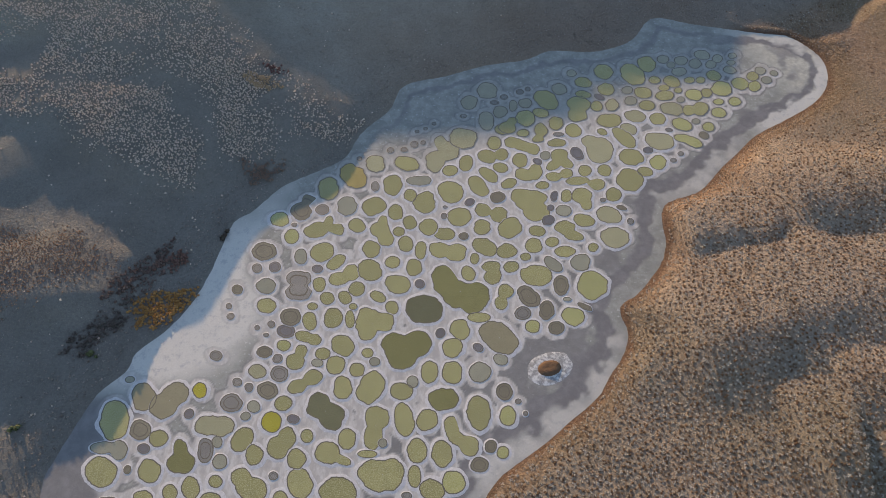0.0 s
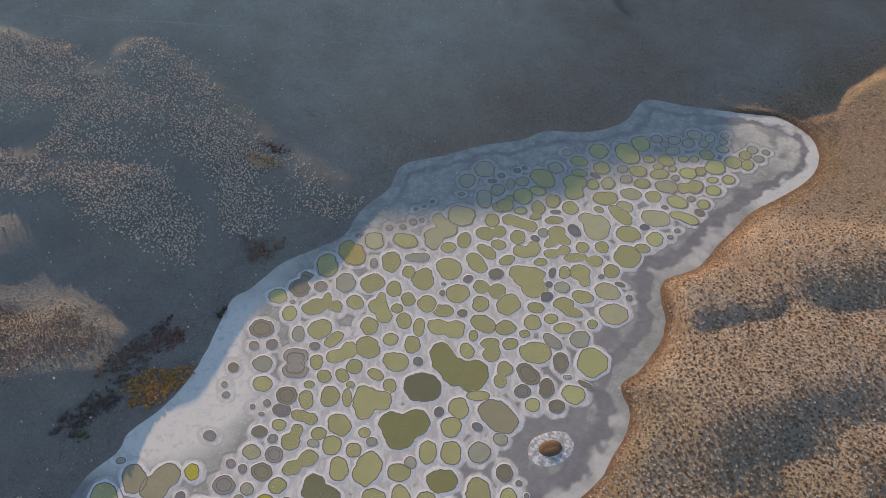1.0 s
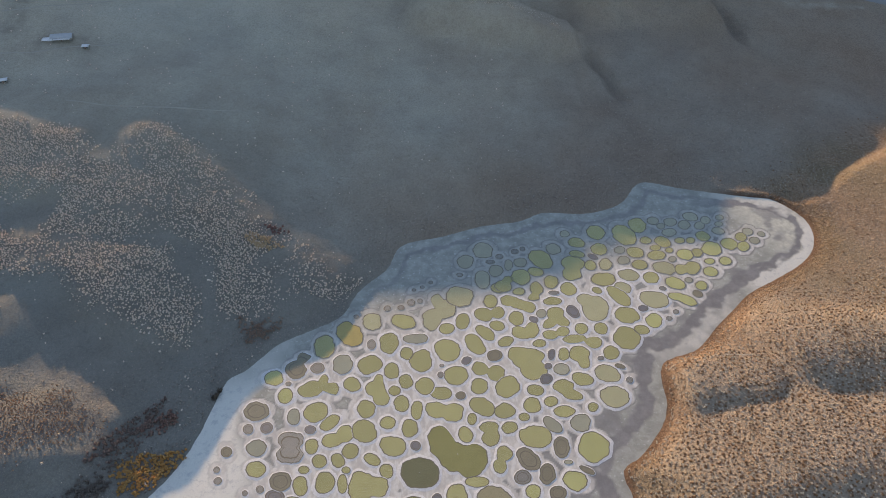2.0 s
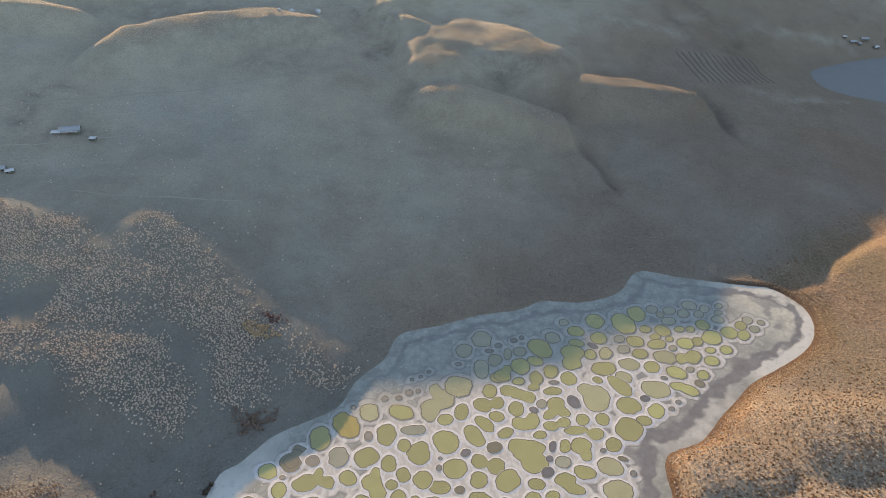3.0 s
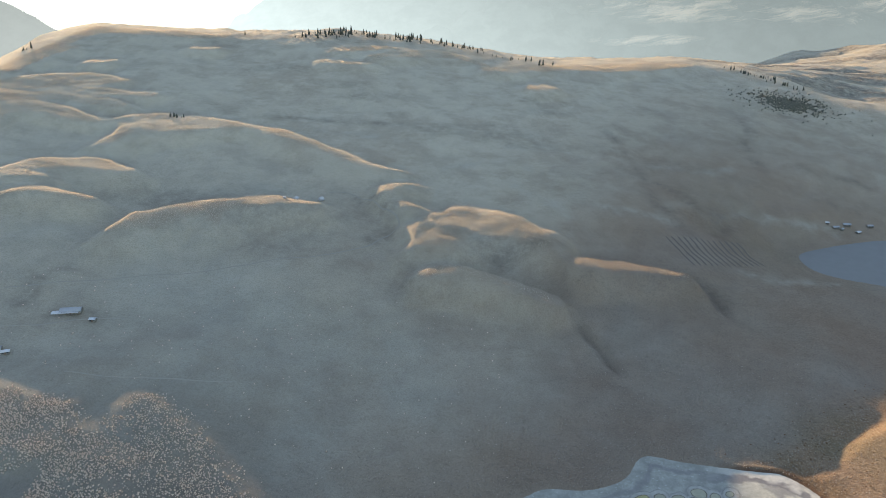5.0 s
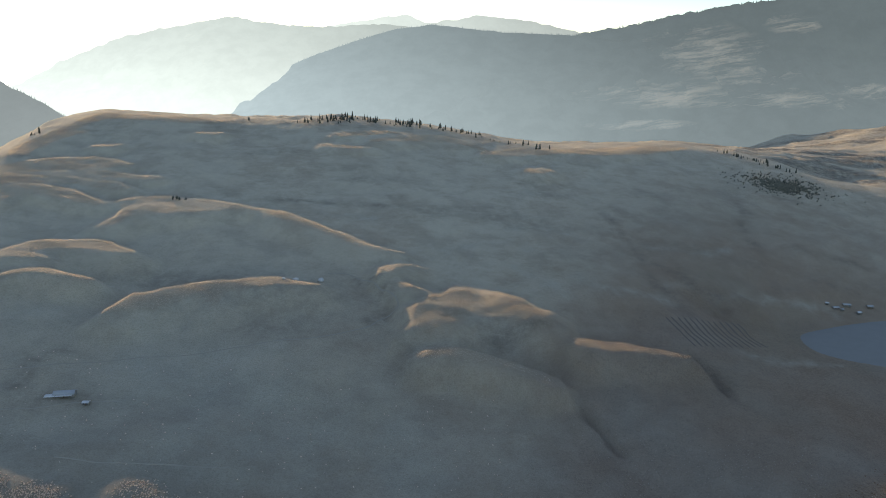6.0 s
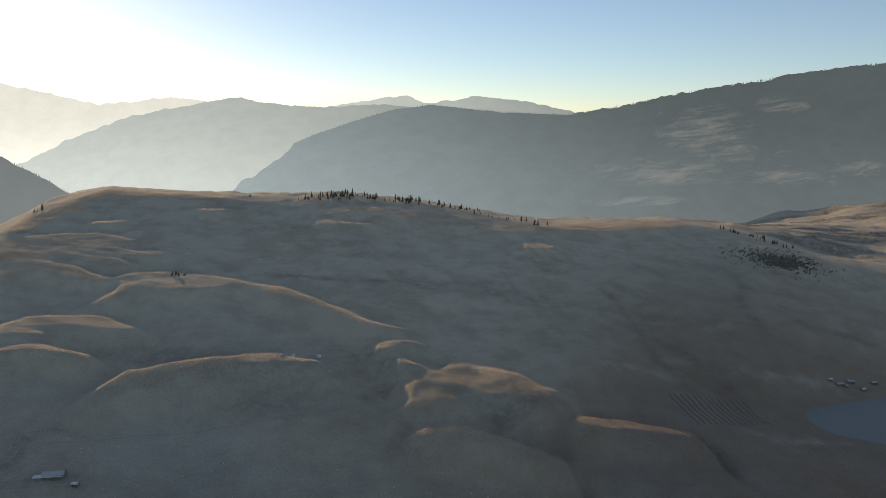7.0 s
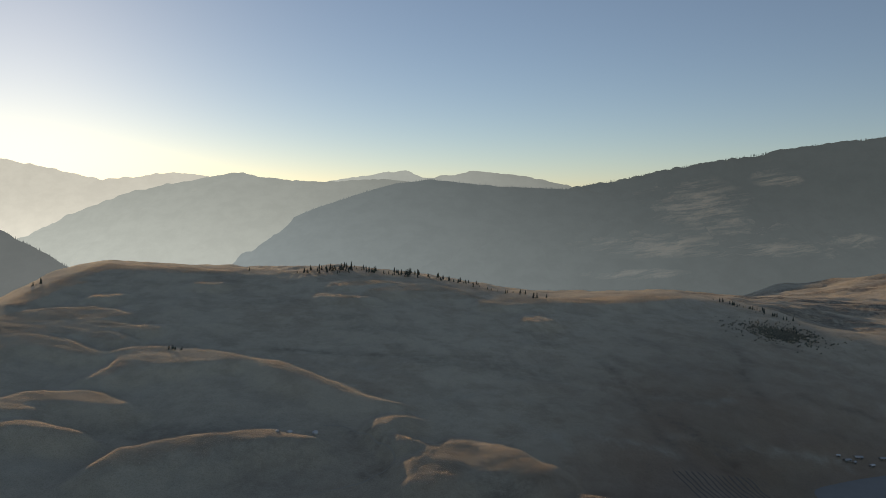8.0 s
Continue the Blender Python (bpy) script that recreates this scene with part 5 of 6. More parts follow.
def build_bed():
    x, y, faces = sheet(np.arange(SHORE[:, 0].min() - 10, SHORE[:, 0].max() + 10, 0.85), np.arange(max(SHORE[:, 1].min(), 70), SHORE[:, 1].max() + 10, 0.85))
    d = inside_distance(x, y, SHORE)
    ok = (d < 6)[faces].all(1)
    used = np.unique(faces[ok])
    remap = np.full(len(x), -1)
    remap[used] = np.arange(len(used))
    x, y, d, faces = x[used], y[used], d[used], remap[faces[ok]]
    wob, small, tiny = fbm(x, y, 45, 4), fbm(x, y, 9, 3), fbm(x + 70, y, 4, 3)
    # distance from the nearest pool
    gap = np.full(x.shape, 99.0)
    for lx, ly, a, b, turn in LOBES:
        near = (np.abs(x - lx) < a + 25) & (np.abs(y - ly) < a + 25)
        ca, sa = math.cos(radians(turn)), math.sin(radians(turn))
        px, py = x[near] - lx, y[near] - ly
        q = np.hypot((px * ca + py * sa) / a, (-px * sa + py * ca) / b)
        gap[near] = np.minimum(gap[near], (q - 1) * math.sqrt(a * b))
    cross = 0.779 * (x - AXIS_X) - 0.627 * (y - AXIS_Y)
    south = smooth(cross, -10, 30)
    north = smooth(y - 0.35 * x, 330, 390)
    ne = smooth(x + 0.4 * y, 370, 400)
    reach = 2.4 + 2.4 * smooth(-d, 42, 80) * (1 - 0.6 * north)
    pan = smooth(gap + 2.6 * small, reach, reach + 1.0)
    seam = pan * (1 - smooth(gap + 2.6 * small, reach + 0.9, reach + 1.7))
    dd = d + 6 * small
    channel = smooth(dd, -20 - 6 * wob + 4.5 * ne, -17 - 6 * wob + 4.5 * ne) * (1 - smooth(dd, -9, -7))
    beach = smooth(dd + 3 * tiny, -9, -6.5)
    mud = np.maximum(seam * (0.75 + 0.2 * np.maximum(south, north)), south * np.maximum(channel, 0.75 * pan * (1 - north) * smooth(0.25 + wob + 0.8 * small, 0.0, 0.35)))
    mud = np.maximum(mud, (1 - south) * north * 0.7 * smooth(dd, -15, -12) * (1 - smooth(dd, -10, -8)))
    inner = 0.6 * north * (1 - pan) * smooth(gap + 2 * small, 1.2, 2.2) * smooth(x + 0.2 * y, 240, 300)
    mud = np.clip(np.maximum(mud, inner), 0, 1)
    white = np.maximum(0.72 * south * np.maximum(beach * np.clip(0.3 + 1.6 * wob + 1.2 * small, 0, 1), 0.75 * smooth(dd, -13, -8) * smooth(wob + small, 0.1, 0.4)), (1 - south) * smooth(y + 12 * wob, 152, 168) * (1 - smooth(y + 30 * wob, 262, 300)) * np.maximum(0.25, pan) * smooth(d + 20 * wob, -50 + 32 * smooth(y, 205, 250), -28 + 20 * smooth(y, 205, 250)))
    mud = np.maximum(mud, 0.9 * (1 - south) * (1 - smooth(y + 12 * wob, 146, 162)) * smooth(d + 8 * small, -30, -22))
    mud = mud * (1 - np.clip(white, 0, 1) * 0.7)
    white = np.maximum(white, 0.9 * smooth(x + 0.4 * y, 330, 350) * south * beach * (1 - smooth(y, 408, 430)))
    z = -0.085 + 0.03 * small - 0.03 * mud
    me = mesh_from("lake_bed", np.stack([x, y, z], 1), faces, BED)
    add_attr(me, "flat", np.maximum(pan, 0.8 * smooth(y - 0.35 * x + 6 * small, 316, 345)))
    add_attr(me, "mud", mud)
    add_attr(me, "cream", ne * np.maximum(pan, smooth(gap, 1.5, 3)))
    add_attr(me, "white", np.clip(white, 0, 1))
    return tagged(new("lake_bed", me), "cracked lilac-white salt crust of a drying lake", "lake bed", kind="structure")


lake_bed = build_bed()

# ---- islet in the mud ----


def build_islet():
    x0, y0, a, b = ISLET
    th = np.linspace(0, 2 * math.pi, 40, endpoint=False)
    def dome(radii, heights, turn=0.35):
        v = []
        for q, h in zip(radii, heights):
            px, py = a * q * np.cos(th), b * q * np.sin(th)
            k = 1 + 0.16 * fbm(px + 60, py, 6, 3)
            v.append(np.stack([px * k * math.cos(turn) - py * k * math.sin(turn), px * k * math.sin(turn) + py * k * math.cos(turn),
                               h + (0.5 * fbm(px, py, 3, 3) if h > 0.3 else 0) + np.zeros(40)], 1))
        i, j = np.arange(40), (np.arange(40) + 1) % 40
        f = np.concatenate([np.stack([k * 40 + i, (k + 1) * 40 + i, (k + 1) * 40 + j, k * 40 + j], 1) for k in range(len(radii) - 1)])
        return np.concatenate(v), f
    base = new("islet")
    base.location = (x0, y0, 0)
    tagged(base, "small brown earth islet ringed by white salt", "islet")
    m = Nodes("islet_earth", 0.95, 0.1)
    n = m.noise(0.9, 6, 0.7)
    earth = m.color(m.mix(n, (0.13, 0.075, 0.045), (0.27, 0.16, 0.09)))
    m.bump(n, 0.5)
    part("earth_mound", *dome((0.02, 0.3, 0.6, 0.85, 1.0), (1.1, 1.05, 0.9, 0.6, 0.1)), earth, base)
    m = Nodes("islet_salt", 0.85, 0.25)
    crust = m.mix(m.ramp(m.noise(0.35, 6, 0.7), 0.40, 0.58), (0.72, 0.70, 0.65), (0.33, 0.32, 0.30))
    part("salt_ring", *dome((0.9, 1.15, 1.45, 1.75, 2.0), (0.07, 0.07, 0.09, 0.05, -0.12)), m.color(crust), base, "broken white salt crust ring")


ISLET = (52.3, 174.0, 6.4, 4.6)
build_islet()

# ---- scrub ----


def clump(rng, lobes, flat, core=True, sprigs=11):
    """One bush: a ragged core and many thin sprigs leaning outwards, its foot at zero."""
    vs, fs, n = [], [], 0
    for k in range(lobes):
        bm = bmesh.new()
        bmesh.ops.create_icosphere(bm, subdivisions=1, radius=1.0)
        off = np.array([rng.uniform(-0.4, 0.4), rng.uniform(-0.4, 0.4), 0.0]) * (k > 0)
        size = 1.0 if k == 0 else rng.uniform(0.5, 0.8)
        v = np.array([p.co[:] for p in bm.verts]) * rng.uniform(0.6, 1.1, (len(bm.verts), 1))
        v = v * np.array([0.52, 0.52, 0.7 * flat]) * size + off
        v[:, 2] += flat * 0.45 * size
        if k == 0 and core:
            vs.append(v)
            fs.append(np.array([[w.index for w in f.verts] for f in bm.faces]) + n)
            n += len(v)
        bm.free()
        for i in range(sprigs):
            way, lean = rng.uniform(0, 2 * math.pi), rng.uniform(0.15, 1.15)
            out = np.array([math.cos(way) * math.sin(lean), math.sin(way) * math.sin(lean), math.cos(lean) * flat * 1.3]) * size * rng.uniform(0.6, 0.95)
            side = np.array([-math.sin(way), math.cos(way), 0.0]) * rng.uniform(0.09, 0.17) * size
            vs.append(np.stack([off + out * 0.3 - side * 1.4, off + out * 1.05, off + out * 0.3 + side * 1.4]))
            fs.append(np.array([[0, 1, 2]]) + n)
            n += 3
    return np.concatenate(vs), np.concatenate(fs)


def scrub(name, label, x, y, sizes, material, lobes=2, flat=0.6, seed=1, core=True, sprigs=11):
    """Many bushes on the ground as one mesh."""
    rng = np.random.RandomState(seed)
    kinds = [clump(rng, lobes, flat, core, sprigs) for _ in range(7)]
    z = ground_z(x, y)
    turn, pick = rng.uniform(0, 2 * math.pi, len(x)), rng.randint(0, 7, len(x))
    vs, fs, n = [], [], 0
    for k, (v, f) in enumerate(kinds):
        at = np.where(pick == k)[0]
        if not len(at):
            continue
        c, s = np.cos(turn[at])[:, None], np.sin(turn[at])[:, None]
        size = sizes[at][:, None]
        vx = (v[None, :, 0] * c - v[None, :, 1] * s) * size + x[at][:, None]
        vy = (v[None, :, 0] * s + v[None, :, 1] * c) * size + y[at][:, None]
        vz = v[None, :, 2] * size + z[at][:, None] - 0.08
        vs.append(np.stack([vx, vy, vz], -1).reshape(-1, 3))
        fs.append((f[None] + (np.arange(len(at)) * len(v))[:, None, None] + n).reshape(-1, 3))
        n += len(at) * len(v)
    me = mesh_from(name, np.concatenate(vs), np.concatenate(fs), material, False)
    return tagged(new(name, me), label, "shrubs", kind="stuff")


def bush_material(name, a, b, thin=0.0):
    """Twigs and leaves; thin: how much light the dry stems let through."""
    m = Nodes(name, 0.95, 0.05)
    c = m.mix(m.island(), a, b)
    c = m.mix(m.ramp(m.noise(2.2, 4, 0.7), 0.4, 0.7, 0.0, 0.5), c, tuple(v * 0.5 for v in a))
    if thin:
        leaf, both = m.add("ShaderNodeBsdfTranslucent"), m.add("ShaderNodeMixShader")
        m.link(c, leaf.inputs["Color"])
        both.inputs[0].default_value = thin
        m.link(m.bsdf.outputs[0], both.inputs[1])
        m.link(leaf.outputs[0], both.inputs[2])
        m.link(both.outputs[0], m.tree.nodes["Material Output"].inputs["Surface"])
    return m.color(c)


def scatter(x0, x1, y0, y1, step, seed):
    rng = np.random.RandomState(seed)
    gx, gy = np.meshgrid(np.arange(x0, x1, step), np.arange(y0, y1, step))
    return (gx + rng.uniform(-0.55, 0.55, gx.shape) * step).ravel(), (gy + rng.uniform(-0.55, 0.55, gx.shape) * step).ravel(), rng


def sun_edge(x, y):
    return SX * x + SY * y - low_edge(SY * x - SX * y)


def plant_scrub():
    # dark sagebrush on the sunny east slope
    x, y, rng = scatter(-20, 480, 20, 560, 2.25, 11)
    d = inside_distance(x, y, SHORE, 420.0)
    cross = 0.779 * (x - AXIS_X) - 0.627 * (y - AXIS_Y)
    dense = smooth(d, 3, 13) * np.clip(0.95 + 1.3 * fbm(x, y, 60, 3), 0.15, 1) * (1 - 0.93 * smooth(y - 0.25 * x, 230, 310))
    ok = (cross > 0) & (d > 4) & (rng.rand(len(x)) < dense) & (sun_edge(x, y) < 60)
    x, y = x[ok], y[ok]
    size = rng.uniform(0.75, 1.6, len(x))
    scrub("sagebrush", "dark low sagebrush dotted over dry ochre grass", x, y, size, bush_material("sagebrush_dark", (0.19, 0.105, 0.058), (0.32, 0.20, 0.12), 0.3), 1, 0.45, 3)
    # tussocks of dry grass between them
    x, y, rng = scatter(0, 480, 20, 560, 2.4, 12)
    d = inside_distance(x, y, SHORE, 420.0)
    cross = 0.779 * (x - AXIS_X) - 0.627 * (y - AXIS_Y)
    ok = (cross > 0) & (d > 1.5) & (sun_edge(x, y) < 40) & (rng.rand(len(x)) < 0.85)
    scrub("grass_tussocks", "tufts of dry ochre bunchgrass", x[ok], y[ok], rng.uniform(0.9, 1.9, ok.sum()) * (1 - 0.55 * smooth((y - 0.25 * x)[ok], 230, 310)), bush_material("bunchgrass", (0.62, 0.54, 0.43), (0.84, 0.76, 0.65), 0.45), 1, 0.45, 4, False, 17)
    # ragged brown grass on the cut bank
    x, y, rng = scatter(-40, 480, 20, 560, 1.5, 16)
    d = inside_distance(x, y, SHORE, 60.0)
    ok = (d > 0.8) & (d < 15) & (rng.rand(len(x)) < 0.9 * (1 - smooth(d, 6, 15))) & (sun_edge(x, y) < 30) & (0.779 * (x - AXIS_X) - 0.627 * (y - AXIS_Y) > 0)
    scrub("bank_grass", "ragged brown grass on the cut bank", x[ok], y[ok], rng.uniform(0.5, 1.1, ok.sum()), bush_material("bank_grass", (0.20, 0.12, 0.075), (0.48, 0.34, 0.22), 0.3), 1, 0.55, 9, False, 9)
    # pale scrub on the shoulders west of the lake
    x, y, rng = scatter(-480, 60, 60, 640, 1.2, 13)
    d = inside_distance(x, y, SHORE, 420.0)
    cross = 0.779 * (x - AXIS_X) - 0.627 * (y - AXIS_Y)
    patchy = fbm(x + 40, y, 20, 4)
    dense = np.clip(0.005 + scrub_cover(x, y, SCRUB_FIELDS) * (0.8 + 1.3 * patchy) , 0.005, 0.95)
    ok = (cross < 0) & (d > 3) & (rng.rand(len(x)) < dense)
    x, y = x[ok], y[ok]
    scrub("rabbitbrush", "pale straw-coloured scrub on shaded slopes", x, y, 0.55 + 0.9 * rng.rand(len(x)) ** 1.4, bush_material("pale_scrub", (0.74, 0.57, 0.44), (0.94, 0.80, 0.66), 0.2), 1, 0.85, 5, True, 16)
    x, y, rng = scatter(-300, -160, 160, 280, 1.4, 17)
    ok = (inside_distance(x, y, SHORE, 420.0) > 3) & (rng.rand(len(x)) < scrub_cover(x, y, HEATH_FIELD) * (0.9 + 1.2 * fbm(x + 40, y, 14, 4)))
    scrub("heath", "russet-brown dry heath on darkened ground", x[ok], y[ok], rng.uniform(0.45, 1.1, ok.sum()), bush_material("heath_twigs", (0.30, 0.17, 0.10), (0.56, 0.37, 0.24), 0.2), 1, 0.7, 10, True, 14)
    # darker scrub along the west and north banks
    x, y, rng = scatter(-420, 330, 100, 640, 3.0, 14)
    d = inside_distance(x, y, SHORE, 420.0)
    dense = (0.65 * (1 - smooth(d, 5, 40)) + 0.2 * (1 - smooth(d, 60, 160)) + 0.6 * fbm(x, y, 50, 3)) * (1 - smooth(d, 90, 200))
    cover = scrub_cover(x, y, SCRUB_FIELDS)
    ok = (sun_edge(x, y) > -6) & (d > 2) & (rng.rand(len(x)) < dense * (1 - smooth(cover, 0.1, 0.5)))
    x, y = x[ok], y[ok]
    scrub("bank_scrub", "brown and grey scrub on shaded banks", x, y, rng.uniform(0.6, 1.4, len(x)), bush_material("bank_scrub", (0.34, 0.275, 0.225), (0.60, 0.51, 0.43)), 1, 0.8, 6, False, 12)
    # long backlit grass on the lit brows, and thinner along the skyline
    xs, ys = [], []
    for k, row in enumerate(BROWS):
        if "ring" in row:
            x0, y0, x1, y1 = row["box"]
            x, y, rng = scatter(x0 + 40, x1 - 40, y0 + 40, y1 - 40, 1.6, 150 + k)
            w = row["ragged"]
            sd = inside_distance(*wander(x, y, w), row["ring"], 40.0)
            ok = (rng.rand(len(x)) < (1 - smooth(sd, -1, 6)) * np.clip(0.95 + 0.9 * fbm(x * 0.5, y, 22, 3), 0.25, 1)) & (y > 560)
            xs.append(x[ok])
            ys.append(y[ok])
    x, y, rng = scatter(-1100, 1250, 1000, 2700, 3.4, 15)
    r, az = np.hypot(x, y), np.degrees(np.arctan2(x, y))
    ridge = 1 - smooth(np.abs(r / np.interp(az, CREST_AZ, CREST_D) - 1.0), 0.01, 0.05)
    plateau = smooth(r / np.interp(az, CREST_AZ, CREST_D), 1.0, 1.04) * smooth(az, 16, 22)
    ok = rng.rand(len(x)) < np.maximum(0.6 * ridge, 0.38 * plateau) * np.clip(0.8 + fbm(x, y, 30, 3), 0, 1)
    x, y = np.concatenate(xs + [x[ok]]), np.concatenate(ys + [y[ok]])
    scrub("hill_grass", "long dry ochre grass on the hill crests", x, y, rng.uniform(0.5, 1.15, len(x)) * (1 + 0.5 * smooth(np.hypot(x, y), 1100, 1500)), bush_material("hill_grass", (0.68, 0.56, 0.43), (0.84, 0.73, 0.59), 0.7), 1, 0.6, 8, False, 7)
    # coloured autumn thickets
    for (tx, ty, rx, ry, turn), n, a, b, label in THICKETS:
        w = rng.rand(n) * 2 * math.pi
        q = np.sqrt(rng.rand(n)) * (1.0 + 1.3 * fbm(2 * np.cos(w) + tx, 2 * np.sin(w) + ty, 1.0, 3))
        if n > 1000:
            q = np.abs(rng.normal(0, 0.6, n))  # thins out towards its edge
        ex, ey = rx * q * np.cos(w), ry * q * np.sin(w)
        ca, sa = math.cos(radians(turn)), math.sin(radians(turn))
        scrub("thicket", label, tx + ex * ca - ey * sa, ty + ex * sa + ey * ca, rng.uniform(0.9, 1.8, n) * (1.9 if n < 20 or n > 1000 else 1), bush_material("thicket_leaves", a, b, 0.3), 3, 0.9, 7)


THICKETS = (
    ((-157, 208, 16, 8, 35), 430, (0.58, 0.29, 0.10), (0.72, 0.43, 0.17), "orange autumn willow thicket on the shore"),
    ((-156, 238, 9, 6, 20), 110, (0.32, 0.18, 0.14), (0.42, 0.26, 0.2), "dull red thicket on the bank"),
    ((-172, 226, 26, 6, 55), 300, (0.22, 0.155, 0.13), (0.36, 0.25, 0.20), "russet scrub strip along the bank"),
    ((-186, 190, 22, 6, 50), 200, (0.17, 0.14, 0.12), (0.28, 0.22, 0.18), "dark brown scrub strip along the bank"),
    ((-117, 304, 12, 8, 20), 160, (0.34, 0.22, 0.16), (0.46, 0.32, 0.24), "reddish scrub patch above the shore"),
    ((-117, 384, 8, 5, 0), 40, (0.26, 0.13, 0.11), (0.34, 0.19, 0.16), "dark red bush clump on the slope"),
    ((-125, 369, 10, 7, 0), 200, (0.6, 0.42, 0.25), (0.75, 0.55, 0.35), "pale orange scrub patch on the slope"),
    ((-185, 177, 3, 2, 0), 5, (0.16, 0.18, 0.08), (0.24, 0.25, 0.12), "green juniper clump above the shore"),
    ((-132, 257, 3, 1, 60), 4, (0.1, 0.08, 0.06), (0.16, 0.12, 0.09), "tall dark bush on the bank"),
    ((-212, 137, 3, 2, 0), 5, (0.16, 0.18, 0.09), (0.24, 0.26, 0.13), "green juniper clump above the shore"),
    ((604, 1316, 72, 52, -14), 1100, (0.25, 0.24, 0.19), (0.38, 0.36, 0.285), "grey-green thicket of scrub and saplings in a hill fold"),
)
plant_scrub()

# ---- pines along the skyline ----


def pine_parts(seed):
    rng = np.random.RandomState(seed)
    n = 14
    th = np.linspace(0, 2 * math.pi, n, endpoint=False)
    vs, fs, k = [], [], 0
    tiers = 8
    for t in range(tiers):
        h = 0.16 + 0.80 * t / tiers
        wide = (0.21 * (1 - t / tiers) ** 0.8 + 0.03) * rng.uniform(0.75, 1.15)
        spread = wide * np.where(np.arange(n) % 2, 0.55, 1.0) * rng.uniform(0.7, 1.25, n)
        rim = np.stack([spread * np.cos(th), spread * np.sin(th), h - 0.04 * rng.uniform(0.3, 1.4, n)], 1)
        top = np.array([[0, 0, h + 0.17]])
        under = np.array([[0, 0, h + 0.03]])
        vs += [rim, top, under]
        i, j = np.arange(n), (np.arange(n) + 1) % n
        fs += [np.stack([k + i, k + j, np.full(n, k + n)], 1), np.stack([k + j, k + i, np.full(n, k + n + 1)], 1)]
        k += n + 2
    crown = np.concatenate(vs), np.concatenate(fs)
    m = 7
    th = np.linspace(0, 2 * math.pi, m, endpoint=False)
    rings = [np.stack([r * np.cos(th), r * np.sin(th), np.full(m, h)], 1) for r, h in ((0.022, -0.03), (0.016, 0.3), (0.004, 0.95))]
    i, j = np.arange(m), (np.arange(m) + 1) % m
    f = np.concatenate([np.stack([q * m + i, q * m + j, (q + 1) * m + j, (q + 1) * m + i], 1) for q in (0, 1)])
    return crown, (np.concatenate(rings), f)


def plant_pines():
    rng = np.random.RandomState(21)
    m = Nodes("pine_needles", 0.9, 0.1)
    needles = m.color(m.mix(m.rnd(), (0.08, 0.088, 0.07), (0.12, 0.125, 0.10)))
    m = Nodes("pine_bark", 0.95, 0.1)
    bark = m.color(m.mix(m.noise(0.8), (0.10, 0.06, 0.04), (0.16, 0.1, 0.07)))
    kinds = []
    for k in range(5):
        tree = new("pine_tree")
        crown, trunk = pine_parts(40 + k)
        part("crown", *crown, needles, tree, smooth_shade=False)
        part("trunk", *trunk, bark, tree)
        tagged(tree, "dark green pine standing in dry hill grass", "tree", "pines on the hill")
        kinds.append(tree)
    spots = []
    for x0, y0, x1, y1, count, wide, tall in PINE_LINES:
        for i in range(count):
            t = (i + rng.uniform(-0.9, 1.6)) / count
            spots.append((x0 + (x1 - x0) * t + rng.uniform(-wide, wide), y0 + (y1 - y0) * t + rng.uniform(-wide, wide), tall * rng.uniform(0.35, 1.15)))
    for i, (x, y, h) in enumerate(spots):
        m = pose(x, y, float(ground_z(x, y)) - 0.15, 0, 0, rng.uniform(0, 360)) @ Matrix.Diagonal((h, h, h, 1))
        if i < len(kinds):
            kinds[i].matrix_world = m
        else:
            t = copy_thing(kinds[i % len(kinds)], Matrix.Identity(4))
            t.matrix_world = m


# stands of pines: from x, y to x, y, how many, spread, height
PINE_LINES = (
    (-243, 1426, -163, 1473, 44, 26, 12),
    (-162, 1465, -28, 1465, 48, 24, 11),
    (-28, 1465, 71, 1445, 22, 20, 10),
    (70, 1418, 188, 1403, 12, 10, 9),
    (-273, 1403, -256, 1412, 4, 4, 10),
    (-371, 1407, -367, 1408, 1, 3, 9),
    (164, 1381, 181, 1387, 4, 5, 14),
    (556, 1495, 626, 1456, 22, 8, 9),
    (615, 1442, 666, 1407, 14, 10, 10),
    (-677, 1227, -674, 1248, 4, 8, 11),
    (-375, 1000, -355, 998, 8, 6, 7),
    (575, 1352, 645, 1330, 16, 20, 6),
    (556, 1300, 630, 1285, 14, 20, 5),
)
plant_pines()

# ---- farm, boulders, tracks, field ----


def box(w, d, h, z=0.0, x=0.0, y=0.0):
    v = np.array([(sx * w / 2 + x, sy * d / 2 + y, z + sz * h) for sz in (0, 1) for sy in (-1, 1) for sx in (-1, 1)])
    return v, np.array([(0, 2, 3, 1), (4, 5, 7, 6), (0, 1, 5, 4), (2, 6, 7, 3), (0, 4, 6, 2), (1, 3, 7, 5)])


def gable(w, d, eave, rise, over=0.5, thick=0.18):
    """A thick two-sided roof with its ridge along x."""
    a, b = w / 2 + over, d / 2 + over
    drop = over * rise / (d / 2)
    prof = [(-b, eave - drop), (0, eave + rise), (b, eave - drop), (b, eave - drop + thick), (0, eave + rise + thick), (-b, eave - drop + thick)]
    v = np.array([(sx * a, y, z) for sx in (-1, 1) for y, z in prof])
    f = [(i, (i + 1) % 6, (i + 1) % 6 + 6, i + 6) for i in range(6)] + [(0, 1, 4, 5), (1, 2, 3, 4), (6, 11, 10, 7), (7, 10, 9, 8)]
    return v, np.array(f)


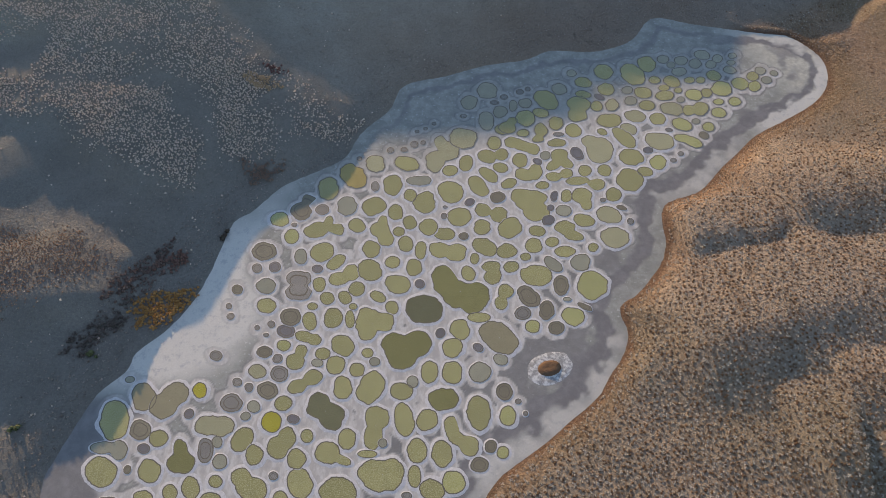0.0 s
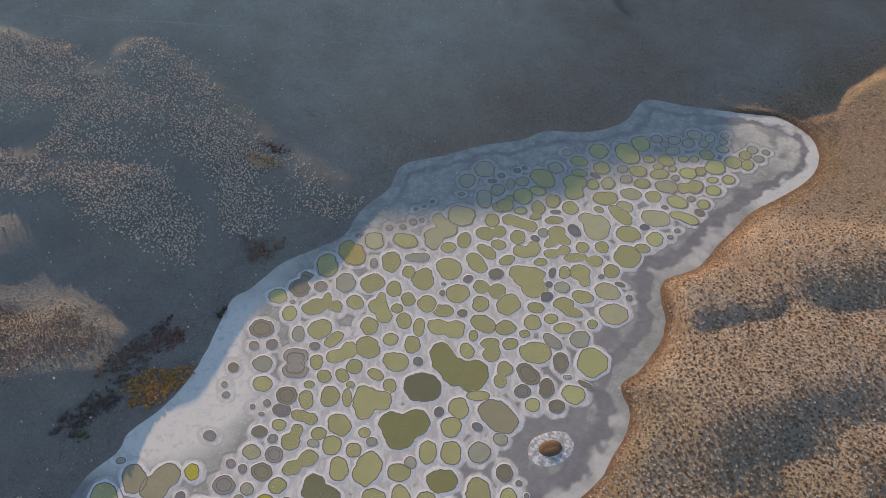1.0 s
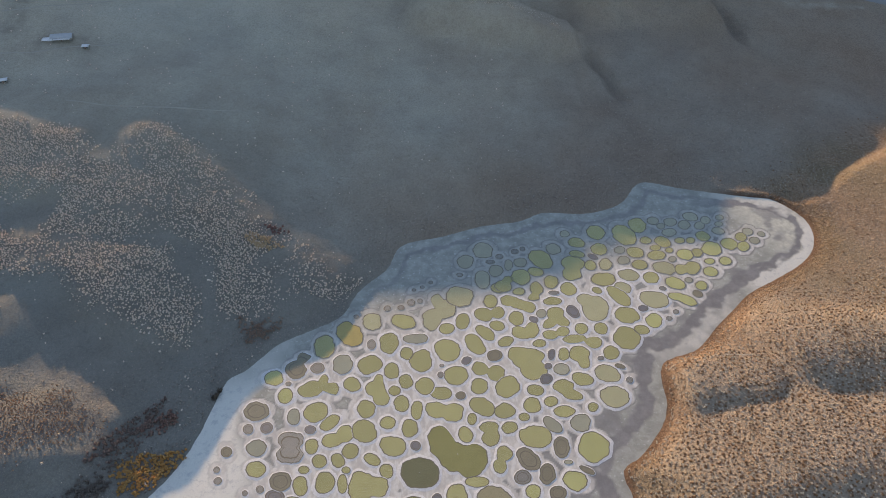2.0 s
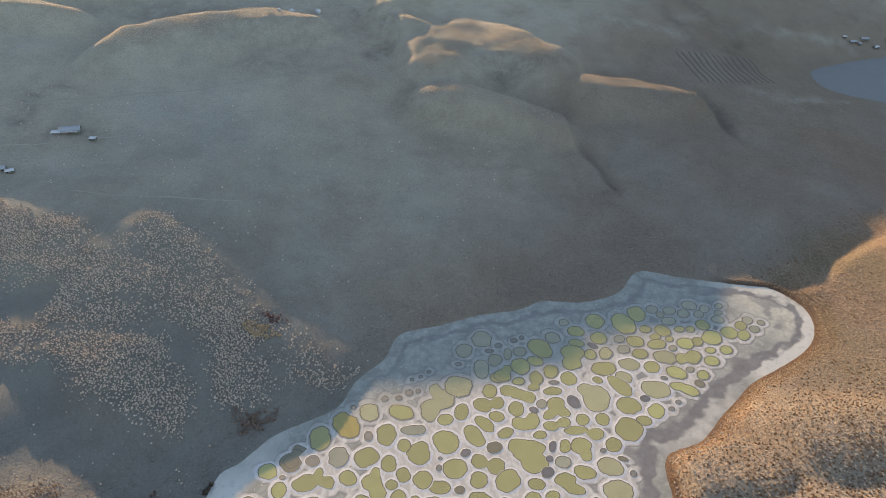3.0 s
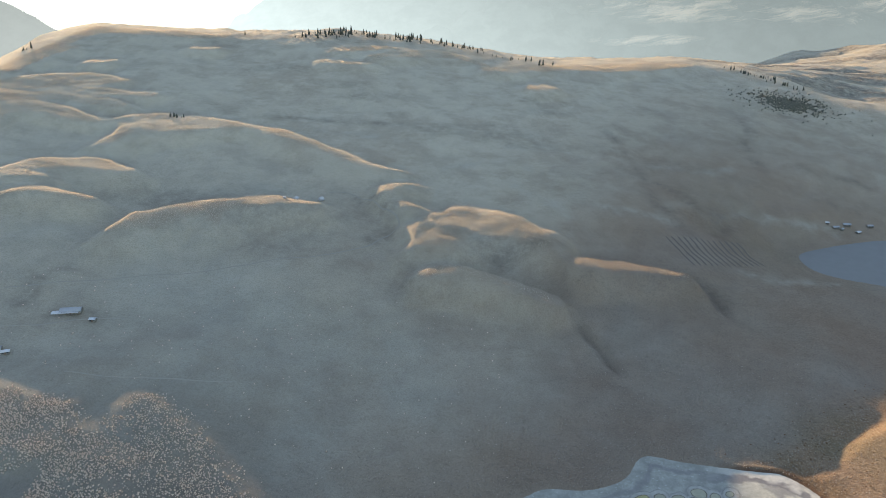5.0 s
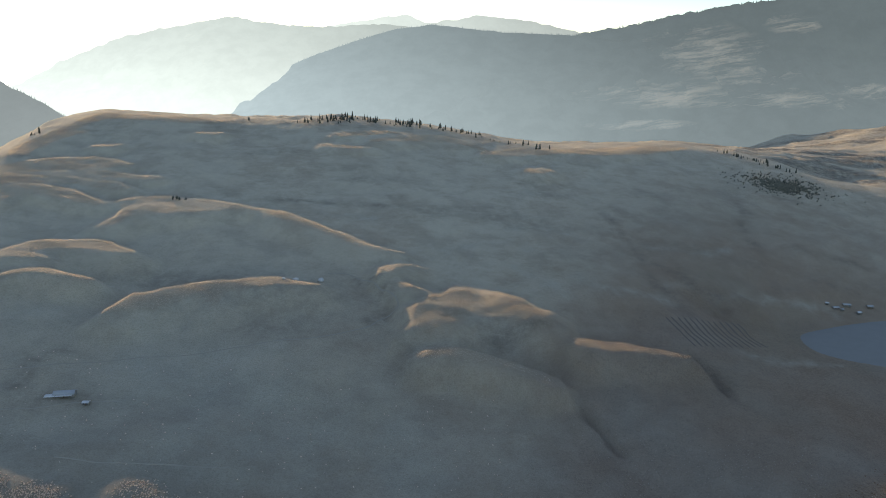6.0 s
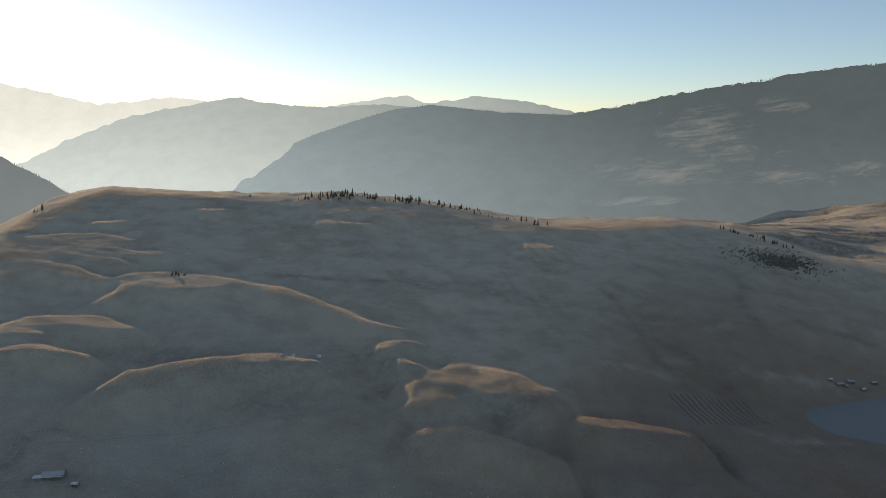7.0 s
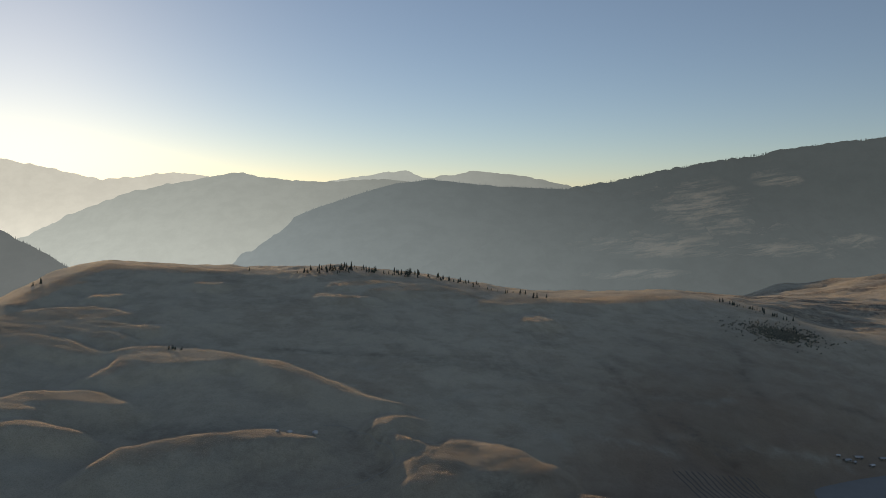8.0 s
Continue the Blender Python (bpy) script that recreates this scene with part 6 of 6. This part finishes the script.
def plain(name, color, rough=0.7, metal=0.0, scale=0.6):
    m = Nodes(name, rough, 0.3, metal)
    return m.color(m.mix(m.noise(scale, 5), tuple(v * 0.85 for v in color), tuple(min(v * 1.12, 1) for v in color)))


WALL, TIN, PALE, GLASS, DOOR = plain("weathered_boards", (0.30, 0.27, 0.23)), plain("grey_roof_metal", (0.42, 0.43, 0.44), 0.45), plain("white_roof_metal", (0.66, 0.66, 0.66), 0.4), plain("window_dark", (0.03, 0.035, 0.04), 0.1), plain("door_paint", (0.2, 0.12, 0.08))


def house(name, label, x, y, turn, w, d, h, rise, roof, annex=None):
    base = new(name)
    base.matrix_world = pose(x, y, float(ground_z(x, y)) - 0.3, 0, 0, turn)
    tagged(base, label, "building")
    wall = part("wall", *box(w, d, h + 0.3), WALL, base)
    part("roof", *gable(w, d, h + 0.3, rise), roof, base)
    for k in (-1, 1):
        part("window", *box(1.4, 0.12, 1.1, 1.2, k * w * 0.28, -d / 2 - 0.02), GLASS, wall)
    part("door", *box(1.0, 0.12, 2.05, 0.3, 0, -d / 2 - 0.02), DOOR, wall)
    if annex:
        aw, ad, ax, ay = annex
        part("annex_wall", *box(aw, ad, h * 0.85, 0, ax, ay), WALL, base)
        v, f = gable(aw, ad, h * 0.85, 0.5)
        part("annex_roof", v + np.array([ax, ay, 0]), f, PALE, base, "pale sheet-metal roof")
        part("porch_roof", *box(w * 0.8, 2.6, 0.18, h - 0.2, 0.6, -d / 2 - 1.4), PALE, base, "white flat porch roof")
        for k in (-1, 0, 1):
            part("porch_post", *box(0.2, 0.2, h - 0.2, 0, 0.6 + k * w * 0.36, -d / 2 - 2.5), WALL, base)


def boulder(x, y, size, seed):
    bm = bmesh.new()
    bmesh.ops.create_icosphere(bm, subdivisions=3, radius=1.0)
    for v in bm.verts:
        n = noise.fractal(v.co * 1.3 + Vector((seed, 0, 0)), 0.8, 2.0, 4)
        v.co = v.co * (1 + 0.22 * n)
        v.co.z = v.co.z * 0.75 + 0.45
    me = bpy.data.meshes.new("boulder")
    bm.to_mesh(me)
    bm.free()
    me.materials.append(ROCK)
    ob = new("boulder", me)
    ob.matrix_world = pose(x, y, float(ground_z(x, y)) - 0.3, 0, 0, seed * 70) @ Matrix.Diagonal((size, size * 0.8, size * 0.8, 1))
    tagged(ob, "large pale granite boulder resting on dry grass", "boulder", "pale boulders on the hill")


def ribbon(name, label, points, width, material, lift=0.25, category="track"):
    pts = spline(points, closed=False, n=14)
    d = np.gradient(pts, axis=0)
    d /= np.linalg.norm(d, axis=1)[:, None]
    nrm = np.stack([-d[:, 1], d[:, 0]], 1)
    cols = []
    for k in (-1, -0.5, 0, 0.5, 1):
        q = pts + nrm * (k * width / 2 * (1 + 0.3 * fbm(pts[:, 0], pts[:, 1] + 30 * k, 12, 2)))[:, None]
        cols.append(np.stack([q[:, 0], q[:, 1], ground_z(q[:, 0], q[:, 1]) + lift - (0.35 if abs(k) == 1 else 0)], 1))
    v = np.stack(cols, 1).reshape(-1, 3)
    i = np.arange(len(pts) * 5).reshape(-1, 5)
    f = np.stack([i[:-1, :-1], i[:-1, 1:], i[1:, 1:], i[1:, :-1]], -1).reshape(-1, 4)
    return tagged(new(name, mesh_from(name, v, f, material)), label, category, kind="structure")


ROCK = plain("pale_granite", (0.62, 0.60, 0.57), 0.85, 0.0, 1.2)
DIRT = plain("pale_dirt", (0.39, 0.35, 0.285), 0.95, 0.0, 0.4)
SOIL = plain("turned_soil", (0.19, 0.155, 0.125), 0.95, 0.0, 0.4)
house("farmhouse", "low farmhouse with grey metal roof and white porch", -326, 581, 8, 17, 8, 2.8, 2.0, TIN, (7.5, 5.5, -11.0, -3.0))
house("shed", "small white-roofed shed beside the farmhouse", -305, 574, 0, 5, 4, 2.3, 0.8, PALE)
house("shed", "small white-roofed shed by the farm road", -350, 518, 20, 6, 4, 2.3, 0.8, PALE)
house("barn", "low dark barn by the farm road", -359, 520, 15, 9, 6, 2.8, 1.4, TIN)
boulder(-143, 816, 4.2, 4)
boulder(-169, 801, 3.6, 3)
boulder(-180, 791, 2.4, 2)
house("shed", "small pale-roofed shed near the pond", 492, 905, -20, 4, 3, 2.3, 0.9, PALE)
house("shed", "small grey-roofed shed near the pond", 501, 900, 10, 8, 5, 2.3, 0.9, TIN)
house("shed", "small grey-roofed shed near the pond", 519, 908, -5, 9, 6, 2.3, 0.9, TIN)
house("shed", "small pale-roofed shed near the pond", 529, 895, 25, 6, 4, 2.3, 0.9, PALE)
house("shed", "small grey-roofed shed near the pond", 509, 898, 40, 4, 3, 2.3, 0.9, TIN)
house("shed", "small grey-roofed shed near the pond", 550, 909, 5, 7, 5, 2.3, 0.9, TIN)
ribbon("track", "faint dirt track over the hillside", ((-395, 604), (-361, 618), (-315, 641), (-252, 662), (-195, 677), (-142, 692), (-88, 725), (-67, 751), (-52, 764), (-55, 780), (-80, 810), (-112, 839), (-139, 837)), 2.0, DIRT, 0.18, "track")
ribbon("track", "pale farm track beside the valley floor", ((-393, 550), (-350, 556), (-310, 575), (-279, 584)), 1.7, DIRT, 0.25, "track")
ribbon("track", "pale dirt track on the valley floor", ((-290, 490), (-259, 490), (-219, 498), (-185, 500), (-163, 504)), 1.5, DIRT, 0.25, "track")
ribbon("furrow", "dark furrow of a ploughed field", ((257, 811), (264, 779), (272, 746)), 2.2, SOIL, 0.30, "field")
ribbon("furrow", "dark furrow of a ploughed field", ((264, 813), (271, 780), (279, 747)), 2.2, SOIL, 0.30, "field")
ribbon("furrow", "dark furrow of a ploughed field", ((272, 813), (278, 779), (286, 749)), 2.2, SOIL, 0.30, "field")
ribbon("furrow", "dark furrow of a ploughed field", ((279, 813), (284, 779), (293, 749)), 2.2, SOIL, 0.30, "field")
ribbon("furrow", "dark furrow of a ploughed field", ((286, 814), (291, 780), (300, 751)), 2.2, SOIL, 0.30, "field")
ribbon("furrow", "dark furrow of a ploughed field", ((293, 814), (298, 779), (307, 752)), 2.2, SOIL, 0.30, "field")
ribbon("furrow", "dark furrow of a ploughed field", ((300, 815), (305, 780), (314, 753)), 2.2, SOIL, 0.30, "field")
ribbon("furrow", "dark furrow of a ploughed field", ((307, 814), (312, 780), (321, 755)), 2.2, SOIL, 0.30, "field")
ribbon("furrow", "dark furrow of a ploughed field", ((314, 815), (318, 780), (327, 755)), 2.2, SOIL, 0.30, "field")
ribbon("furrow", "dark furrow of a ploughed field", ((321, 815), (325, 780), (335, 756)), 2.2, SOIL, 0.30, "field")
ribbon("furrow", "dark furrow of a ploughed field", ((328, 815), (332, 780), (342, 758)), 2.2, SOIL, 0.30, "field")
ribbon("furrow", "dark furrow of a ploughed field", ((335, 815), (339, 780), (349, 759)), 2.2, SOIL, 0.30, "field")
ribbon("furrow", "dark furrow of a ploughed field", ((342, 815), (345, 780), (356, 760)), 2.2, SOIL, 0.30, "field")
ribbon("track", "narrow pale trail above the shore", ((130, 276), (139, 281), (149, 283), (166, 283), (178, 282)), 0.9, DIRT, 0.12, "track")
